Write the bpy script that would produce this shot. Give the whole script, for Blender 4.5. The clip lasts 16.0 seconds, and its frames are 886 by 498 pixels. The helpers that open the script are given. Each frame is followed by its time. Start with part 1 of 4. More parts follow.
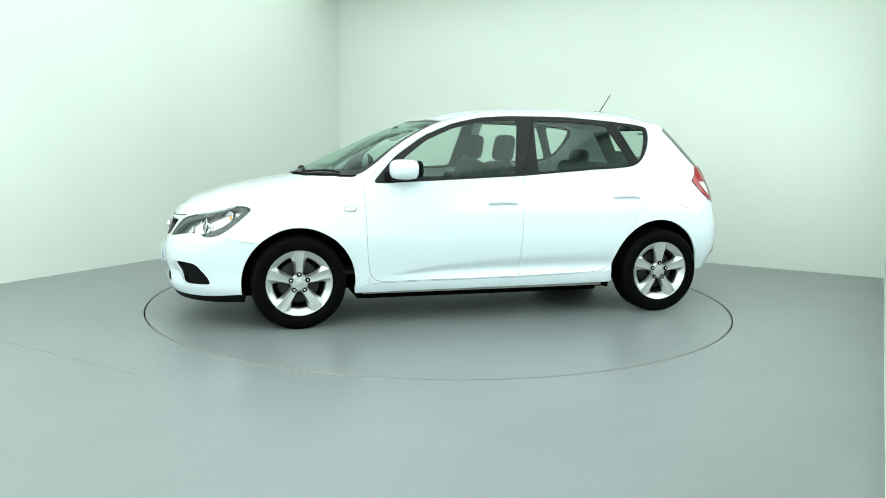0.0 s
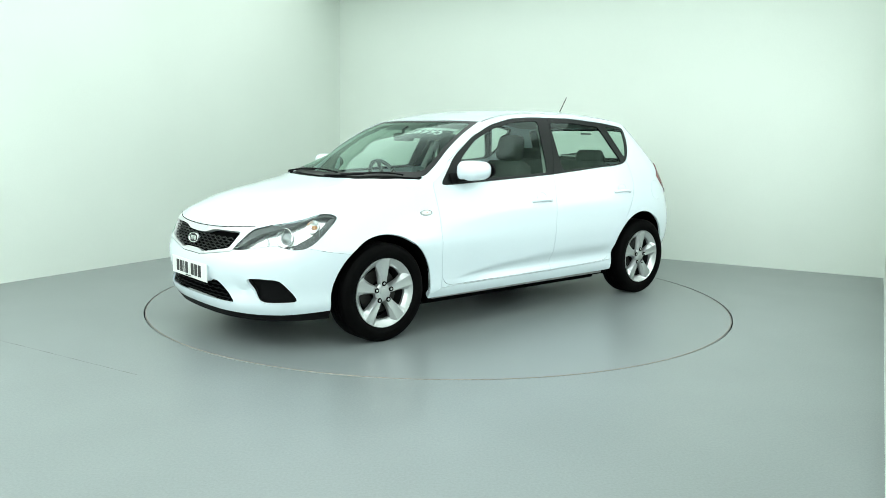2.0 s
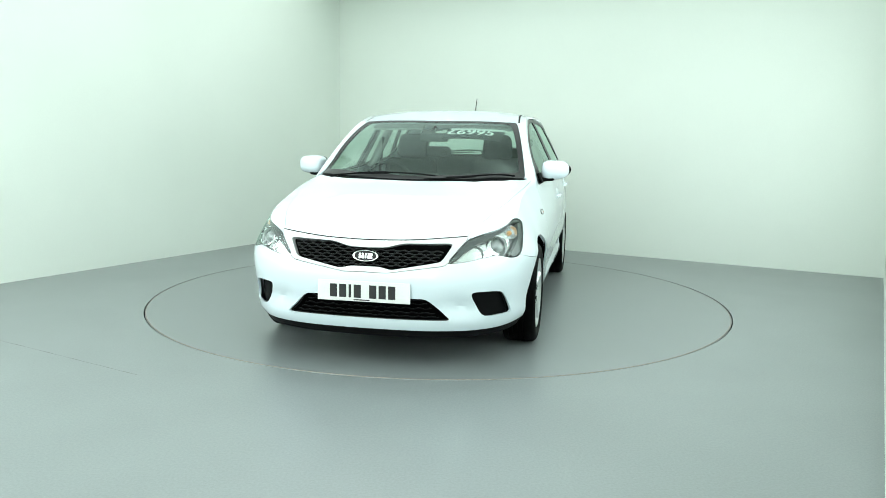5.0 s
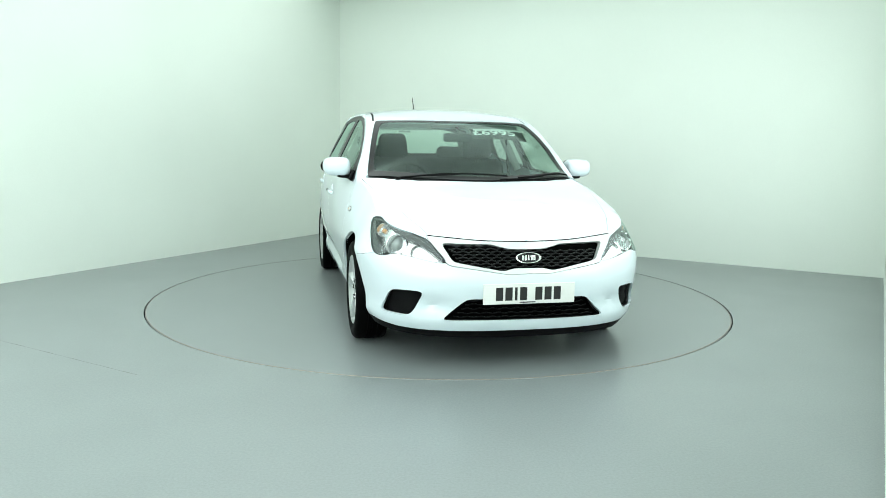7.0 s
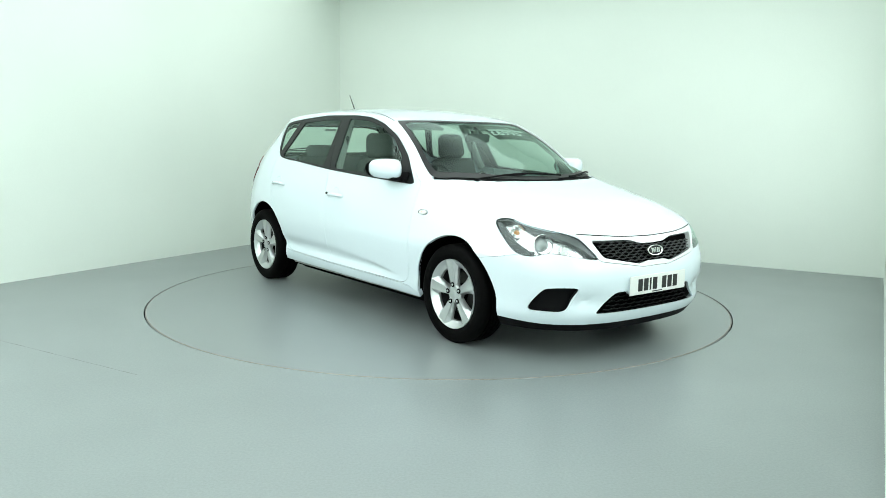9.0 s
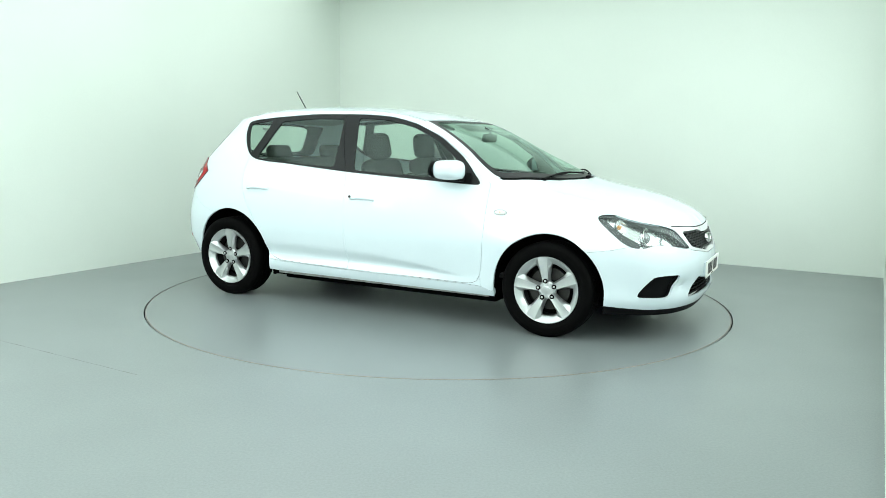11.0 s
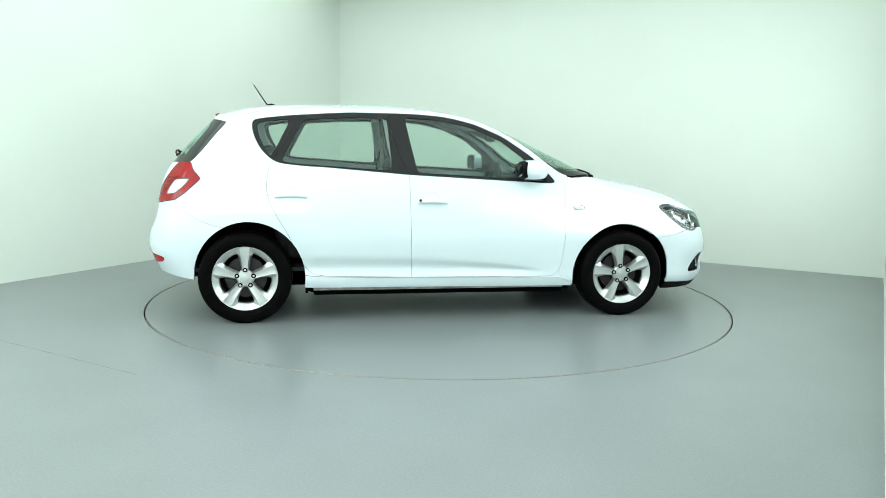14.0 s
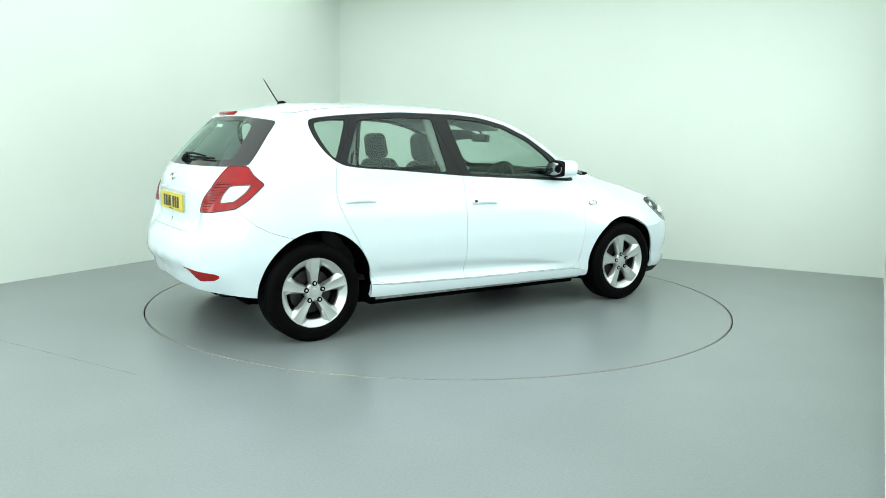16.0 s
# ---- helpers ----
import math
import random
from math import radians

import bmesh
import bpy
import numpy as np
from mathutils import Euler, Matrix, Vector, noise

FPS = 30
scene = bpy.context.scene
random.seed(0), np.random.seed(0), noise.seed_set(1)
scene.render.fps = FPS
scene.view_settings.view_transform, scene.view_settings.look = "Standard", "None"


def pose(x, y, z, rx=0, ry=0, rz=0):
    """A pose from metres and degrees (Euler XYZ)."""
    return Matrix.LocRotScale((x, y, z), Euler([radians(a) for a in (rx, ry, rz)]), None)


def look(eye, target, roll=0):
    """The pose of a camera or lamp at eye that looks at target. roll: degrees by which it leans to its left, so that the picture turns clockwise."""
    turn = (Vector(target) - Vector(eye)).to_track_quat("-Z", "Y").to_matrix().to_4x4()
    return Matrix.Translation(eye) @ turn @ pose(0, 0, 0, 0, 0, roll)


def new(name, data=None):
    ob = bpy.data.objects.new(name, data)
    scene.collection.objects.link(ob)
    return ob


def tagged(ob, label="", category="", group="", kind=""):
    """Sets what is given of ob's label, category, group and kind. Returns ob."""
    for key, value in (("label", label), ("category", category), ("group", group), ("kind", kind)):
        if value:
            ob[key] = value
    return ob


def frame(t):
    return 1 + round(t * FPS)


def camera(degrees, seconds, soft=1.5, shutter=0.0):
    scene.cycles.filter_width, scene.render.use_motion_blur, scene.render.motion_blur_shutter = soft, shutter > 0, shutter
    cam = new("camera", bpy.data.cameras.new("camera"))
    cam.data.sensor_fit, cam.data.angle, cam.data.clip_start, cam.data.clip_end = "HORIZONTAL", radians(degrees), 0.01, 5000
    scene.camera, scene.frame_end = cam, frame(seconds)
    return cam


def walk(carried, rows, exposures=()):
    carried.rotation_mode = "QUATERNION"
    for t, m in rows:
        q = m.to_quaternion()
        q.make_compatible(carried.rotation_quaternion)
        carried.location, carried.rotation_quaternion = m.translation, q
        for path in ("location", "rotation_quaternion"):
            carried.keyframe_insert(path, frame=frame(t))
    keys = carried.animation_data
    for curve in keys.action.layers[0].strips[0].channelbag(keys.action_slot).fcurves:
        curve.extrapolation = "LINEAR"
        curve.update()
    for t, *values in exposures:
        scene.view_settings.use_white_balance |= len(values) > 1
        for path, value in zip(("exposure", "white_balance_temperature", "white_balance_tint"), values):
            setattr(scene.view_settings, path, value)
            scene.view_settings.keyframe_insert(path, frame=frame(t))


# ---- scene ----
from mathutils import geometry
from mathutils.bvhtree import BVHTree

# The camera hangs still on a wall of the booth.
cam = camera(59.36, 16.0, soft=0.75)
EYE, TILT, TURN = Vector((0.0, -6.168, 1.257)), .1416, .0041
AIM = EYE + Vector((math.sin(TURN) * math.cos(TILT), math.cos(TURN) * math.cos(TILT), -math.sin(TILT)))
walk(cam, [(0.0, look(EYE, AIM, .917)), (16.0, look(EYE, AIM, .917))], [(0.0, .3), (16.0, .3)])

# ---- light: ceiling panels of the booth, brightest along the wall on the left ----
world = bpy.data.worlds.new("world")
scene.world = world
world.use_nodes = True
world.node_tree.nodes["Background"].inputs[0].default_value = (.8, 1, .9, 1)
world.node_tree.nodes["Background"].inputs[1].default_value = .02

# The booth is a rectangle turned to the camera: its far corner, the way along the left wall and along the far wall.
CORNER = Vector((-1.352, 4.282, 0))
ALONG = Vector((-.4905, -.8714, 0))
ACROSS = Vector((.8714, -.4905, 0))
WIDTH, DEPTH, HIGH = 6.418, 11.6, 3.3


def booth(a, b, z=0.0):
    """A place in the booth: a metres out of the far wall, b metres out of the left wall."""
    return CORNER + ALONG * a + ACROSS * b + Vector((0, 0, z))


# ---- materials ----
def material(name, color, rough=.5, metal=0.0, coat=0.0, grain=0.0, grain_scale=60, bump=0.0, bump_scale=200, patch=0.0, patch_scale=2.0, spec=.5, rough_var=0.0):
    m = bpy.data.materials.new(name)
    m.use_nodes = True
    nt = m.node_tree
    b = nt.nodes["Principled BSDF"]
    b.inputs["Base Color"].default_value = (*color, 1)
    b.inputs["Roughness"].default_value = rough
    b.inputs["Metallic"].default_value = metal
    b.inputs["Coat Weight"].default_value = coat
    b.inputs["Coat Roughness"].default_value = .04
    b.inputs["Specular IOR Level"].default_value = spec
    tc = nt.nodes.new("ShaderNodeTexCoord")
    if grain or patch:
        last = None
        for amount, scale, detail in ((grain, grain_scale, 4), (patch, patch_scale, 3)):
            if not amount:
                continue
            n = nt.nodes.new("ShaderNodeTexNoise")
            n.inputs["Scale"].default_value, n.inputs["Detail"].default_value = scale, detail
            nt.links.new(tc.outputs["Object"], n.inputs["Vector"])
            r = nt.nodes.new("ShaderNodeMapRange")
            r.clamp = False
            r.inputs["From Min"].default_value, r.inputs["From Max"].default_value = .25, .75
            r.inputs["To Min"].default_value, r.inputs["To Max"].default_value = 1 - amount, 1 + amount
            nt.links.new(n.outputs["Fac"], r.inputs["Value"])
            mix = nt.nodes.new("ShaderNodeMix")
            mix.data_type, mix.blend_type = "RGBA", "MULTIPLY"
            mix.inputs["Factor"].default_value = 1
            if last is None:
                mix.inputs["A"].default_value = (*color, 1)
            else:
                nt.links.new(last, mix.inputs["A"])
            nt.links.new(r.outputs["Result"], mix.inputs["B"])
            last = mix.outputs["Result"]
        nt.links.new(last, b.inputs["Base Color"])
    if rough_var:
        n = nt.nodes.new("ShaderNodeTexNoise")
        n.inputs["Scale"].default_value, n.inputs["Detail"].default_value = 1.3, 5
        nt.links.new(tc.outputs["Object"], n.inputs["Vector"])
        r = nt.nodes.new("ShaderNodeMapRange")
        r.clamp = False
        r.inputs["From Min"].default_value, r.inputs["From Max"].default_value = .2, .8
        r.inputs["To Min"].default_value, r.inputs["To Max"].default_value = rough - rough_var, rough + rough_var
        nt.links.new(n.outputs["Fac"], r.inputs["Value"])
        nt.links.new(r.outputs["Result"], b.inputs["Roughness"])
    if bump:
        n = nt.nodes.new("ShaderNodeTexNoise")
        n.inputs["Scale"].default_value, n.inputs["Detail"].default_value = bump_scale, 3
        nt.links.new(tc.outputs["Object"], n.inputs["Vector"])
        u = nt.nodes.new("ShaderNodeBump")
        u.inputs["Strength"].default_value, u.inputs["Distance"].default_value = bump, .002
        nt.links.new(n.outputs["Fac"], u.inputs["Height"])
        nt.links.new(u.outputs["Normal"], b.inputs["Normal"])
    return m


def glass_material(name, tint, gloss_rough=.0, ior=1.5):
    """A thin pane: tinted see-through with gloss that grows towards grazing."""
    m = bpy.data.materials.new(name)
    m.use_nodes = True
    nt = m.node_tree
    nt.nodes.remove(nt.nodes["Principled BSDF"])
    out = nt.nodes["Material Output"]
    tr, gl = nt.nodes.new("ShaderNodeBsdfTransparent"), nt.nodes.new("ShaderNodeBsdfGlossy")
    tr.inputs["Color"].default_value = (*tint, 1)
    gl.inputs["Color"].default_value, gl.inputs["Roughness"].default_value = (.80, 1, .92, 1), gloss_rough
    lw, mx = nt.nodes.new("ShaderNodeLayerWeight"), nt.nodes.new("ShaderNodeMixShader")
    lw.inputs["Blend"].default_value = .5
    pw, ml = nt.nodes.new("ShaderNodeMath"), nt.nodes.new("ShaderNodeMath")
    pw.operation, ml.operation = "POWER", "MULTIPLY_ADD"
    base = ((ior - 1) / (ior + 1)) ** 2
    pw.inputs[1].default_value, ml.inputs[1].default_value, ml.inputs[2].default_value = 5, 1 - base, base
    nt.links.new(lw.outputs["Facing"], pw.inputs[0])
    nt.links.new(pw.outputs[0], ml.inputs[0])
    nt.links.new(ml.outputs[0], mx.inputs[0])
    nt.links.new(tr.outputs[0], mx.inputs[1])
    nt.links.new(gl.outputs[0], mx.inputs[2])
    nt.links.new(mx.outputs[0], out.inputs[0])
    return m


def glow_material(name, color, strength):
    m = bpy.data.materials.new(name)
    m.use_nodes = True
    b = m.node_tree.nodes["Principled BSDF"]
    b.inputs["Base Color"].default_value = (.8, .8, .8, 1)
    b.inputs["Emission Color"].default_value = (*color, 1)
    b.inputs["Emission Strength"].default_value = strength
    return m


WHITE = material("white_car_paint", (.690, .780, .825), .35, coat=1.0, grain=.012, grain_scale=900)
WALL = material("pale_green_wall_paint", (.73, .79, .725), .8, grain=.01, grain_scale=90, bump=.08, bump_scale=260, patch=.03, patch_scale=.7)
CEIL = material("white_ceiling_paint", (.75, .80, .76), .85, grain=.01, bump=.1)
FLOOR = material("grey_floor_paint", (.205, .232, .231), .33, spec=.7, grain=.10, grain_scale=90, bump=.10, bump_scale=320, patch=.06, patch_scale=1.1, rough_var=.03)
DISC = material("grey_turntable_paint", (.198, .223, .222), .325, spec=.7, grain=.07, grain_scale=240, bump=.10, bump_scale=320, patch=.035, patch_scale=1.4, rough_var=.02)
PIT = material("dark_gap", (.05, .045, .04), .9)
RUST = material("worn_steel_edge", (.27, .235, .20), .6, metal=.2, grain=.3, grain_scale=40)
BLACK = material("black_gloss_trim", (.013, .0145, .0145), .32, spec=.18, grain=.1, grain_scale=300)
GLOSS_BLACK = material("black_glazed_border", (.012, .013, .013), .12, spec=.6, grain=.1, grain_scale=300)
PLASTIC = material("black_textured_plastic", (.006, .006, .0065), .55, spec=.05, bump=.2, bump_scale=700, grain=.1, grain_scale=300)
VOID = material("black_underbody", (.002, .002, .002), .95, spec=.02, grain=.2)
RUBBER = material("black_tyre_rubber", (.0025, .0025, .0025), .55, spec=.03, bump=.15, bump_scale=500, grain=.15, grain_scale=80)
ALLOY = material("silver_alloy_paint", (.58, .60, .60), .28, metal=.8, grain=.03, grain_scale=600)
# Alloy barrel painted near black: shade behind the spokes is in its colour.
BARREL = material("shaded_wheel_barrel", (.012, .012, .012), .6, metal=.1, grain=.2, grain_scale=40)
# Steel toned down too, for the brake disc's shade behind the spokes.
STEEL = material("brake_steel", (.035, .034, .032), .5, metal=.7, grain=.2, grain_scale=30)
CHROME = material("chrome", (.82, .83, .83), .08, metal=1.0)
SILVER = material("lamp_reflector_silver", (.84, .86, .86), .2, metal=.8, bump=.6, bump_scale=45)
SATIN = material("satin_silver_paint", (.66, .68, .68), .3, metal=.25, coat=.3, grain=.02, grain_scale=700)
SMOKE = material("grey_lamp_bezel", (.085, .092, .092), .32, metal=.2, grain=.05)
CLOTH = material("dark_grey_seat_cloth", (.022, .024, .024), .9, bump=.3, bump_scale=600, grain=.2, grain_scale=250)
TRIM = material("dark_grey_cabin_plastic", (.016, .017, .018), .6, bump=.15, bump_scale=600)
LINER = material("light_grey_headlining", (.40, .42, .40), .9, bump=.2, bump_scale=500, grain=.05)
RED = material("red_lamp_plastic", (.31, .002, .004), .12, spec=.35, grain=.10, grain_scale=90, patch=.25, patch_scale=14)
DARKRED = material("dark_red_lamp_edge", (.12, .004, .006), .25, coat=.5)
CLEAR = material("clear_lamp_plastic", (.70, .70, .68), .2, coat=.6, grain=.05, grain_scale=150)
AMBER = material("amber_bulb", (.75, .38, .16), .25, coat=.4)
PLATE_W = material("white_number_plate", (.78, .79, .76), .4, grain=.02)
PLATE_Y = material("yellow_number_plate", (.62, .50, .03), .4, grain=.02)
INK = material("black_plate_ink", (.015, .015, .015), .5)
STICKER = material("white_window_sticker", (.85, .87, .85), .6)
GLASS = glass_material("green_tinted_car_glass", (.60, .73, .67), ior=1.24)
SIDE_GLASS = glass_material("side_window_glass", (.76, .86, .81), ior=1.6)
LENS = glass_material("clear_lens_cover", (.95, .97, .97), ior=1.33)
SMOKE_GLASS = material("projector_glass", (.30, .32, .32), .05, metal=.4, coat=1.0)
FLANGE = material("chipped_grey_sill_paint", (.30, .31, .30), .6, grain=.35, grain_scale=18, patch=.3, patch_scale=7)
SCORE = material("scored_floor_line", (.19, .19, .18), .6, grain=.3, grain_scale=20)
MIRROR = material("mirror_glass", (.30, .32, .33), .02, metal=1.0)
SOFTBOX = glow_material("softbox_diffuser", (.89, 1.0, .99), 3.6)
# Glow of the added fill panel on the right wall.
SIDE_FILL = glow_material("side_fill_diffuser", (.89, 1.0, .985), 2.3)
DIFFUSER = glow_material("ceiling_light_diffuser", (.90, 1.0, .975), 1.1)


# ---- helpers of this scene ----
PIVOT = Vector((-1.2, -.0314, 0))   # the turntable's axis, measured from the middle of the front axle


def part(name, bm, mat, parent, label="", smooth=True, crease=35, true_normals=False):
    """Links a bmesh as one mesh object under a thing or a part."""
    me = bpy.data.meshes.new(name)
    bm.to_mesh(me)
    bm.free()
    me.materials.append(mat)
    if smooth:
        me.shade_smooth()
        me.set_sharp_from_angle(angle=radians(crease))
    if true_normals:
        buf = np.zeros(len(me.vertices) * 3)
        me.attributes["form_normal"].data.foreach_get("vector", buf)
        me.normals_split_custom_set_from_vertices(buf.reshape(-1, 3).tolist())
    ob = new(name, me)
    if parent:
        ob.parent = parent
    if label:
        tagged(ob, label)
    return ob


def car_part(name, bm, mat, parent, label="", **more):
    """A part given in the car's own coordinates, front axle at the origin."""
    bmesh.ops.translate(bm, vec=-PIVOT, verts=bm.verts)
    return part(name, bm, mat, parent, label, **more)


def box(bm, size, m=None, bevel=0.0, seg=2):
    r = bmesh.ops.create_cube(bm, size=1, matrix=(m or Matrix()) @ Matrix.Diagonal((*size, 1)))
    if bevel:
        es = list({e for v in r["verts"] for e in v.link_edges})
        bmesh.ops.bevel(bm, geom=es, offset=bevel, segments=seg, affect="EDGES", profile=.5)
    return bm


def lathe(bm, profile, axis_m, n=64, closed=False):
    """Turns a profile of (radius, height) about the local z axis."""
    rings = []
    for r, h in profile:
        rings.append([bm.verts.new(axis_m @ Vector((r * math.cos(2 * math.pi * i / n), r * math.sin(2 * math.pi * i / n), h))) for i in range(n)])
    pairs = list(zip(rings, rings[1:])) + ([(rings[-1], rings[0])] if closed else [])
    for a, b in pairs:
        for i in range(n):
            bm.faces.new((a[i], a[(i + 1) % n], b[(i + 1) % n], b[i]))
    return bm


def disc_face(bm, r, h, axis_m, n=48):
    bm.faces.new([bm.verts.new(axis_m @ Vector((r * math.cos(2 * math.pi * i / n), r * math.sin(2 * math.pi * i / n), h))) for i in range(n)])
    return bm


def tube(bm, pts, r, n=8, taper=1.0):
    """A round bar along points."""
    pts = [Vector(p) for p in pts]
    rings = []
    for i, p in enumerate(pts):
        d = (pts[min(i + 1, len(pts) - 1)] - pts[max(i - 1, 0)]).normalized()
        q = d.to_track_quat("Z", "Y")
        rr = r * (1 + (taper - 1) * i / (len(pts) - 1))
        rings.append([bm.verts.new(p + q @ Vector((rr * math.cos(2 * math.pi * k / n), rr * math.sin(2 * math.pi * k / n), 0))) for k in range(n)])
    for a, b in zip(rings, rings[1:]):
        for k in range(n):
            bm.faces.new((a[k], a[(k + 1) % n], b[(k + 1) % n], b[k]))
    bm.faces.new(rings[0][::-1])
    bm.faces.new(rings[-1])
    return bm


def slab(bm, corners, low, high):
    """A flat block over a polygon."""
    a = [bm.verts.new((p[0], p[1], low)) for p in corners]
    b = [bm.verts.new((p[0], p[1], high)) for p in corners]
    bm.faces.new(a[::-1]), bm.faces.new(b)
    for i in range(len(a)):
        j = (i + 1) % len(a)
        bm.faces.new((a[i], a[j], b[j], b[i]))
    bmesh.ops.recalc_face_normals(bm, faces=bm.faces)
    return bm


# ---- the booth ----
DISC_R = 2.222


def ring_sheet(bm, outer, r, n=180):
    """A sheet at z = 0 with a round hole."""
    circle = [(r * math.cos(2 * math.pi * i / n), r * math.sin(2 * math.pi * i / n)) for i in range(n)]
    vs = [Vector((p[0], p[1])) for p in outer] + [Vector(c) for c in circle]
    k = len(outer)
    es = [(i, (i + 1) % k) for i in range(k)] + [(k + i, k + (i + 1) % n) for i in range(n)]
    v2, _, f2, *_ = geometry.delaunay_2d_cdt(vs, es, [], 0, 1e-5)
    bv = [bm.verts.new((p[0], p[1], 0)) for p in v2]
    for f in f2:
        c = sum((v2[i] for i in f), Vector((0, 0))) / 3
        if c.length > r * math.cos(math.pi / n):
            bm.faces.new([bv[i] for i in f])
    bmesh.ops.recalc_face_normals(bm, faces=bm.faces)
    rim = [e for e in bm.edges if e.is_boundary and all(abs(v.co.xy.length - r) < 1e-3 for v in e.verts)]
    ext = bmesh.ops.extrude_edge_only(bm, edges=rim)
    for g in ext["geom"]:
        if isinstance(g, bmesh.types.BMVert):
            g.co.z = -.06
    return bm


outer = [booth(-.2, -.2), booth(DEPTH + .2, -.2), booth(DEPTH + .2, WIDTH + .2), booth(-.2, WIDTH + .2)]
fl = part("floor", ring_sheet(bmesh.new(), outer, DISC_R + .009), FLOOR, None, smooth=False)
tagged(fl, "grey painted floor round a flush turntable", "floor", kind="structure")
for v in fl.data.polygons:
    if v.normal.z < 0 and abs(v.normal.z) > .5:
        v.flip()

bm = bmesh.new()
disc_face(bm, DISC_R + .2, -.06, Matrix(), 120)
tagged(part("turntable_pit", bm, PIT, None, smooth=False), "dark pit floor under the turntable gap", "floor", kind="structure")

turntable = tagged(new("turntable"), "round grey floor turntable with a thin worn rim", "turntable")
bm = bmesh.new()
lathe(bm, [(DISC_R - .004, -.05), (DISC_R, -.003), (DISC_R - .003, 0.0)], Matrix(), 180)
disc_face(bm, DISC_R - .003, 0.0, Matrix(), 180)
bmesh.ops.remove_doubles(bm, verts=bm.verts, dist=1e-4)
part("top_plate", bm, DISC, turntable)
bm = bmesh.new()
lathe(bm, [(DISC_R - .0075, .0012), (DISC_R - .0025, .0012), (DISC_R - .0008, -.004)], Matrix(), 180)
part("steel_rim", bm, RUST, turntable, "worn brownish steel rim")

for name, a0, a1, b0, b1 in (("wall_far", -.2, 0, -.2, WIDTH + .2), ("wall_left", 0, DEPTH, -.2, 0),
                             ("wall_right", 0, DEPTH, WIDTH, WIDTH + .2), ("wall_near", DEPTH, DEPTH + .2, -.2, WIDTH + .2)):
    bm = slab(bmesh.new(), [booth(a0, b0), booth(a1, b0), booth(a1, b1), booth(a0, b1)], 0, HIGH)
    tagged(part(name, bm, WALL, None, smooth=False), "plain pale green painted booth wall", "wall", kind="structure")
bm = slab(bmesh.new(), [booth(-.2, -.2), booth(DEPTH + .2, -.2), booth(DEPTH + .2, WIDTH + .2), booth(-.2, WIDTH + .2)], HIGH, HIGH + .15)
tagged(part("ceiling", bm, CEIL, None, smooth=False), "white painted ceiling of the booth", "ceiling", kind="structure")


def ceiling_light(a0, a1, b0, b1):
    """A stretched luminous ceiling panel in a thin frame."""
    lamp = tagged(new("ceiling_light"), "large flat luminous white ceiling panel, switched on", "ceiling light")
    la, lb = a1 - a0, b1 - b0
    m = Matrix.Translation(booth((a0 + a1) / 2, (b0 + b1) / 2, HIGH - .06)) @ Matrix.Rotation(math.atan2(ALONG.y, ALONG.x), 4, "Z")
    for sx, sy, px, py in ((la + .08, .04, 0, lb / 2 + .02), (la + .08, .04, 0, -lb / 2 - .02), (.04, lb, la / 2 + .02, 0), (.04, lb, -la / 2 - .02, 0)):
        part("frame_bar", box(bmesh.new(), (sx, sy, .12), m @ Matrix.Translation((px, py, 0)), .005), CEIL, lamp)
    part("diffuser", box(bmesh.new(), (la, lb, .02), m @ Matrix.Translation((0, 0, -.03))), DIFFUSER, lamp, smooth=False)
    return lamp


ceiling_light(.75, 11.48, .12, 6.29)


def wall_fill_light(m, wide, high, glow, deep=.10):
    """A tall softbox panel added on a wall as fill; local z looks into the booth."""
    lamp = tagged(new("wall_fill_light"), "large white softbox panel added on the wall as fill light", "wall light", "softbox panels on the walls")
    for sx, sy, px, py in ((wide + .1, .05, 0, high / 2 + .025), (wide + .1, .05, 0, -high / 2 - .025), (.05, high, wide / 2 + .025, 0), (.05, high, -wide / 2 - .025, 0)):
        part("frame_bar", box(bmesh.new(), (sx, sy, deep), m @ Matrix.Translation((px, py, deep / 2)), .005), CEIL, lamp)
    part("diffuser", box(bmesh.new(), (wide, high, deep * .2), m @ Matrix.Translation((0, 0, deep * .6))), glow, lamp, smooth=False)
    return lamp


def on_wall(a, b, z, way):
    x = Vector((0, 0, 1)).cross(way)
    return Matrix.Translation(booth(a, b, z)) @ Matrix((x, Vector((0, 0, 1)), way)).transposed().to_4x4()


# Near and left panels: out of view, inferred from the brightness towards the camera.
wall_fill_light(on_wall(DEPTH, 3.7, 2.3, -ALONG), 4.8, 1.2, SOFTBOX)
wall_fill_light(on_wall(8.0, 0, 2.3, ACROSS), 3.6, 1.2, SOFTBOX)
# Added fill, no known source: brightens the far wall's lower right.
wall_fill_light(on_wall(3.2, WIDTH, 1.5, -ACROSS), 4.4, 1.0, SIDE_FILL, .014)
# Added fill behind the camera, out of view: brightens the left wall.
wall_fill_light(on_wall(10.1, WIDTH, 1.9, -ACROSS), 2.4, 1.6, SOFTBOX)

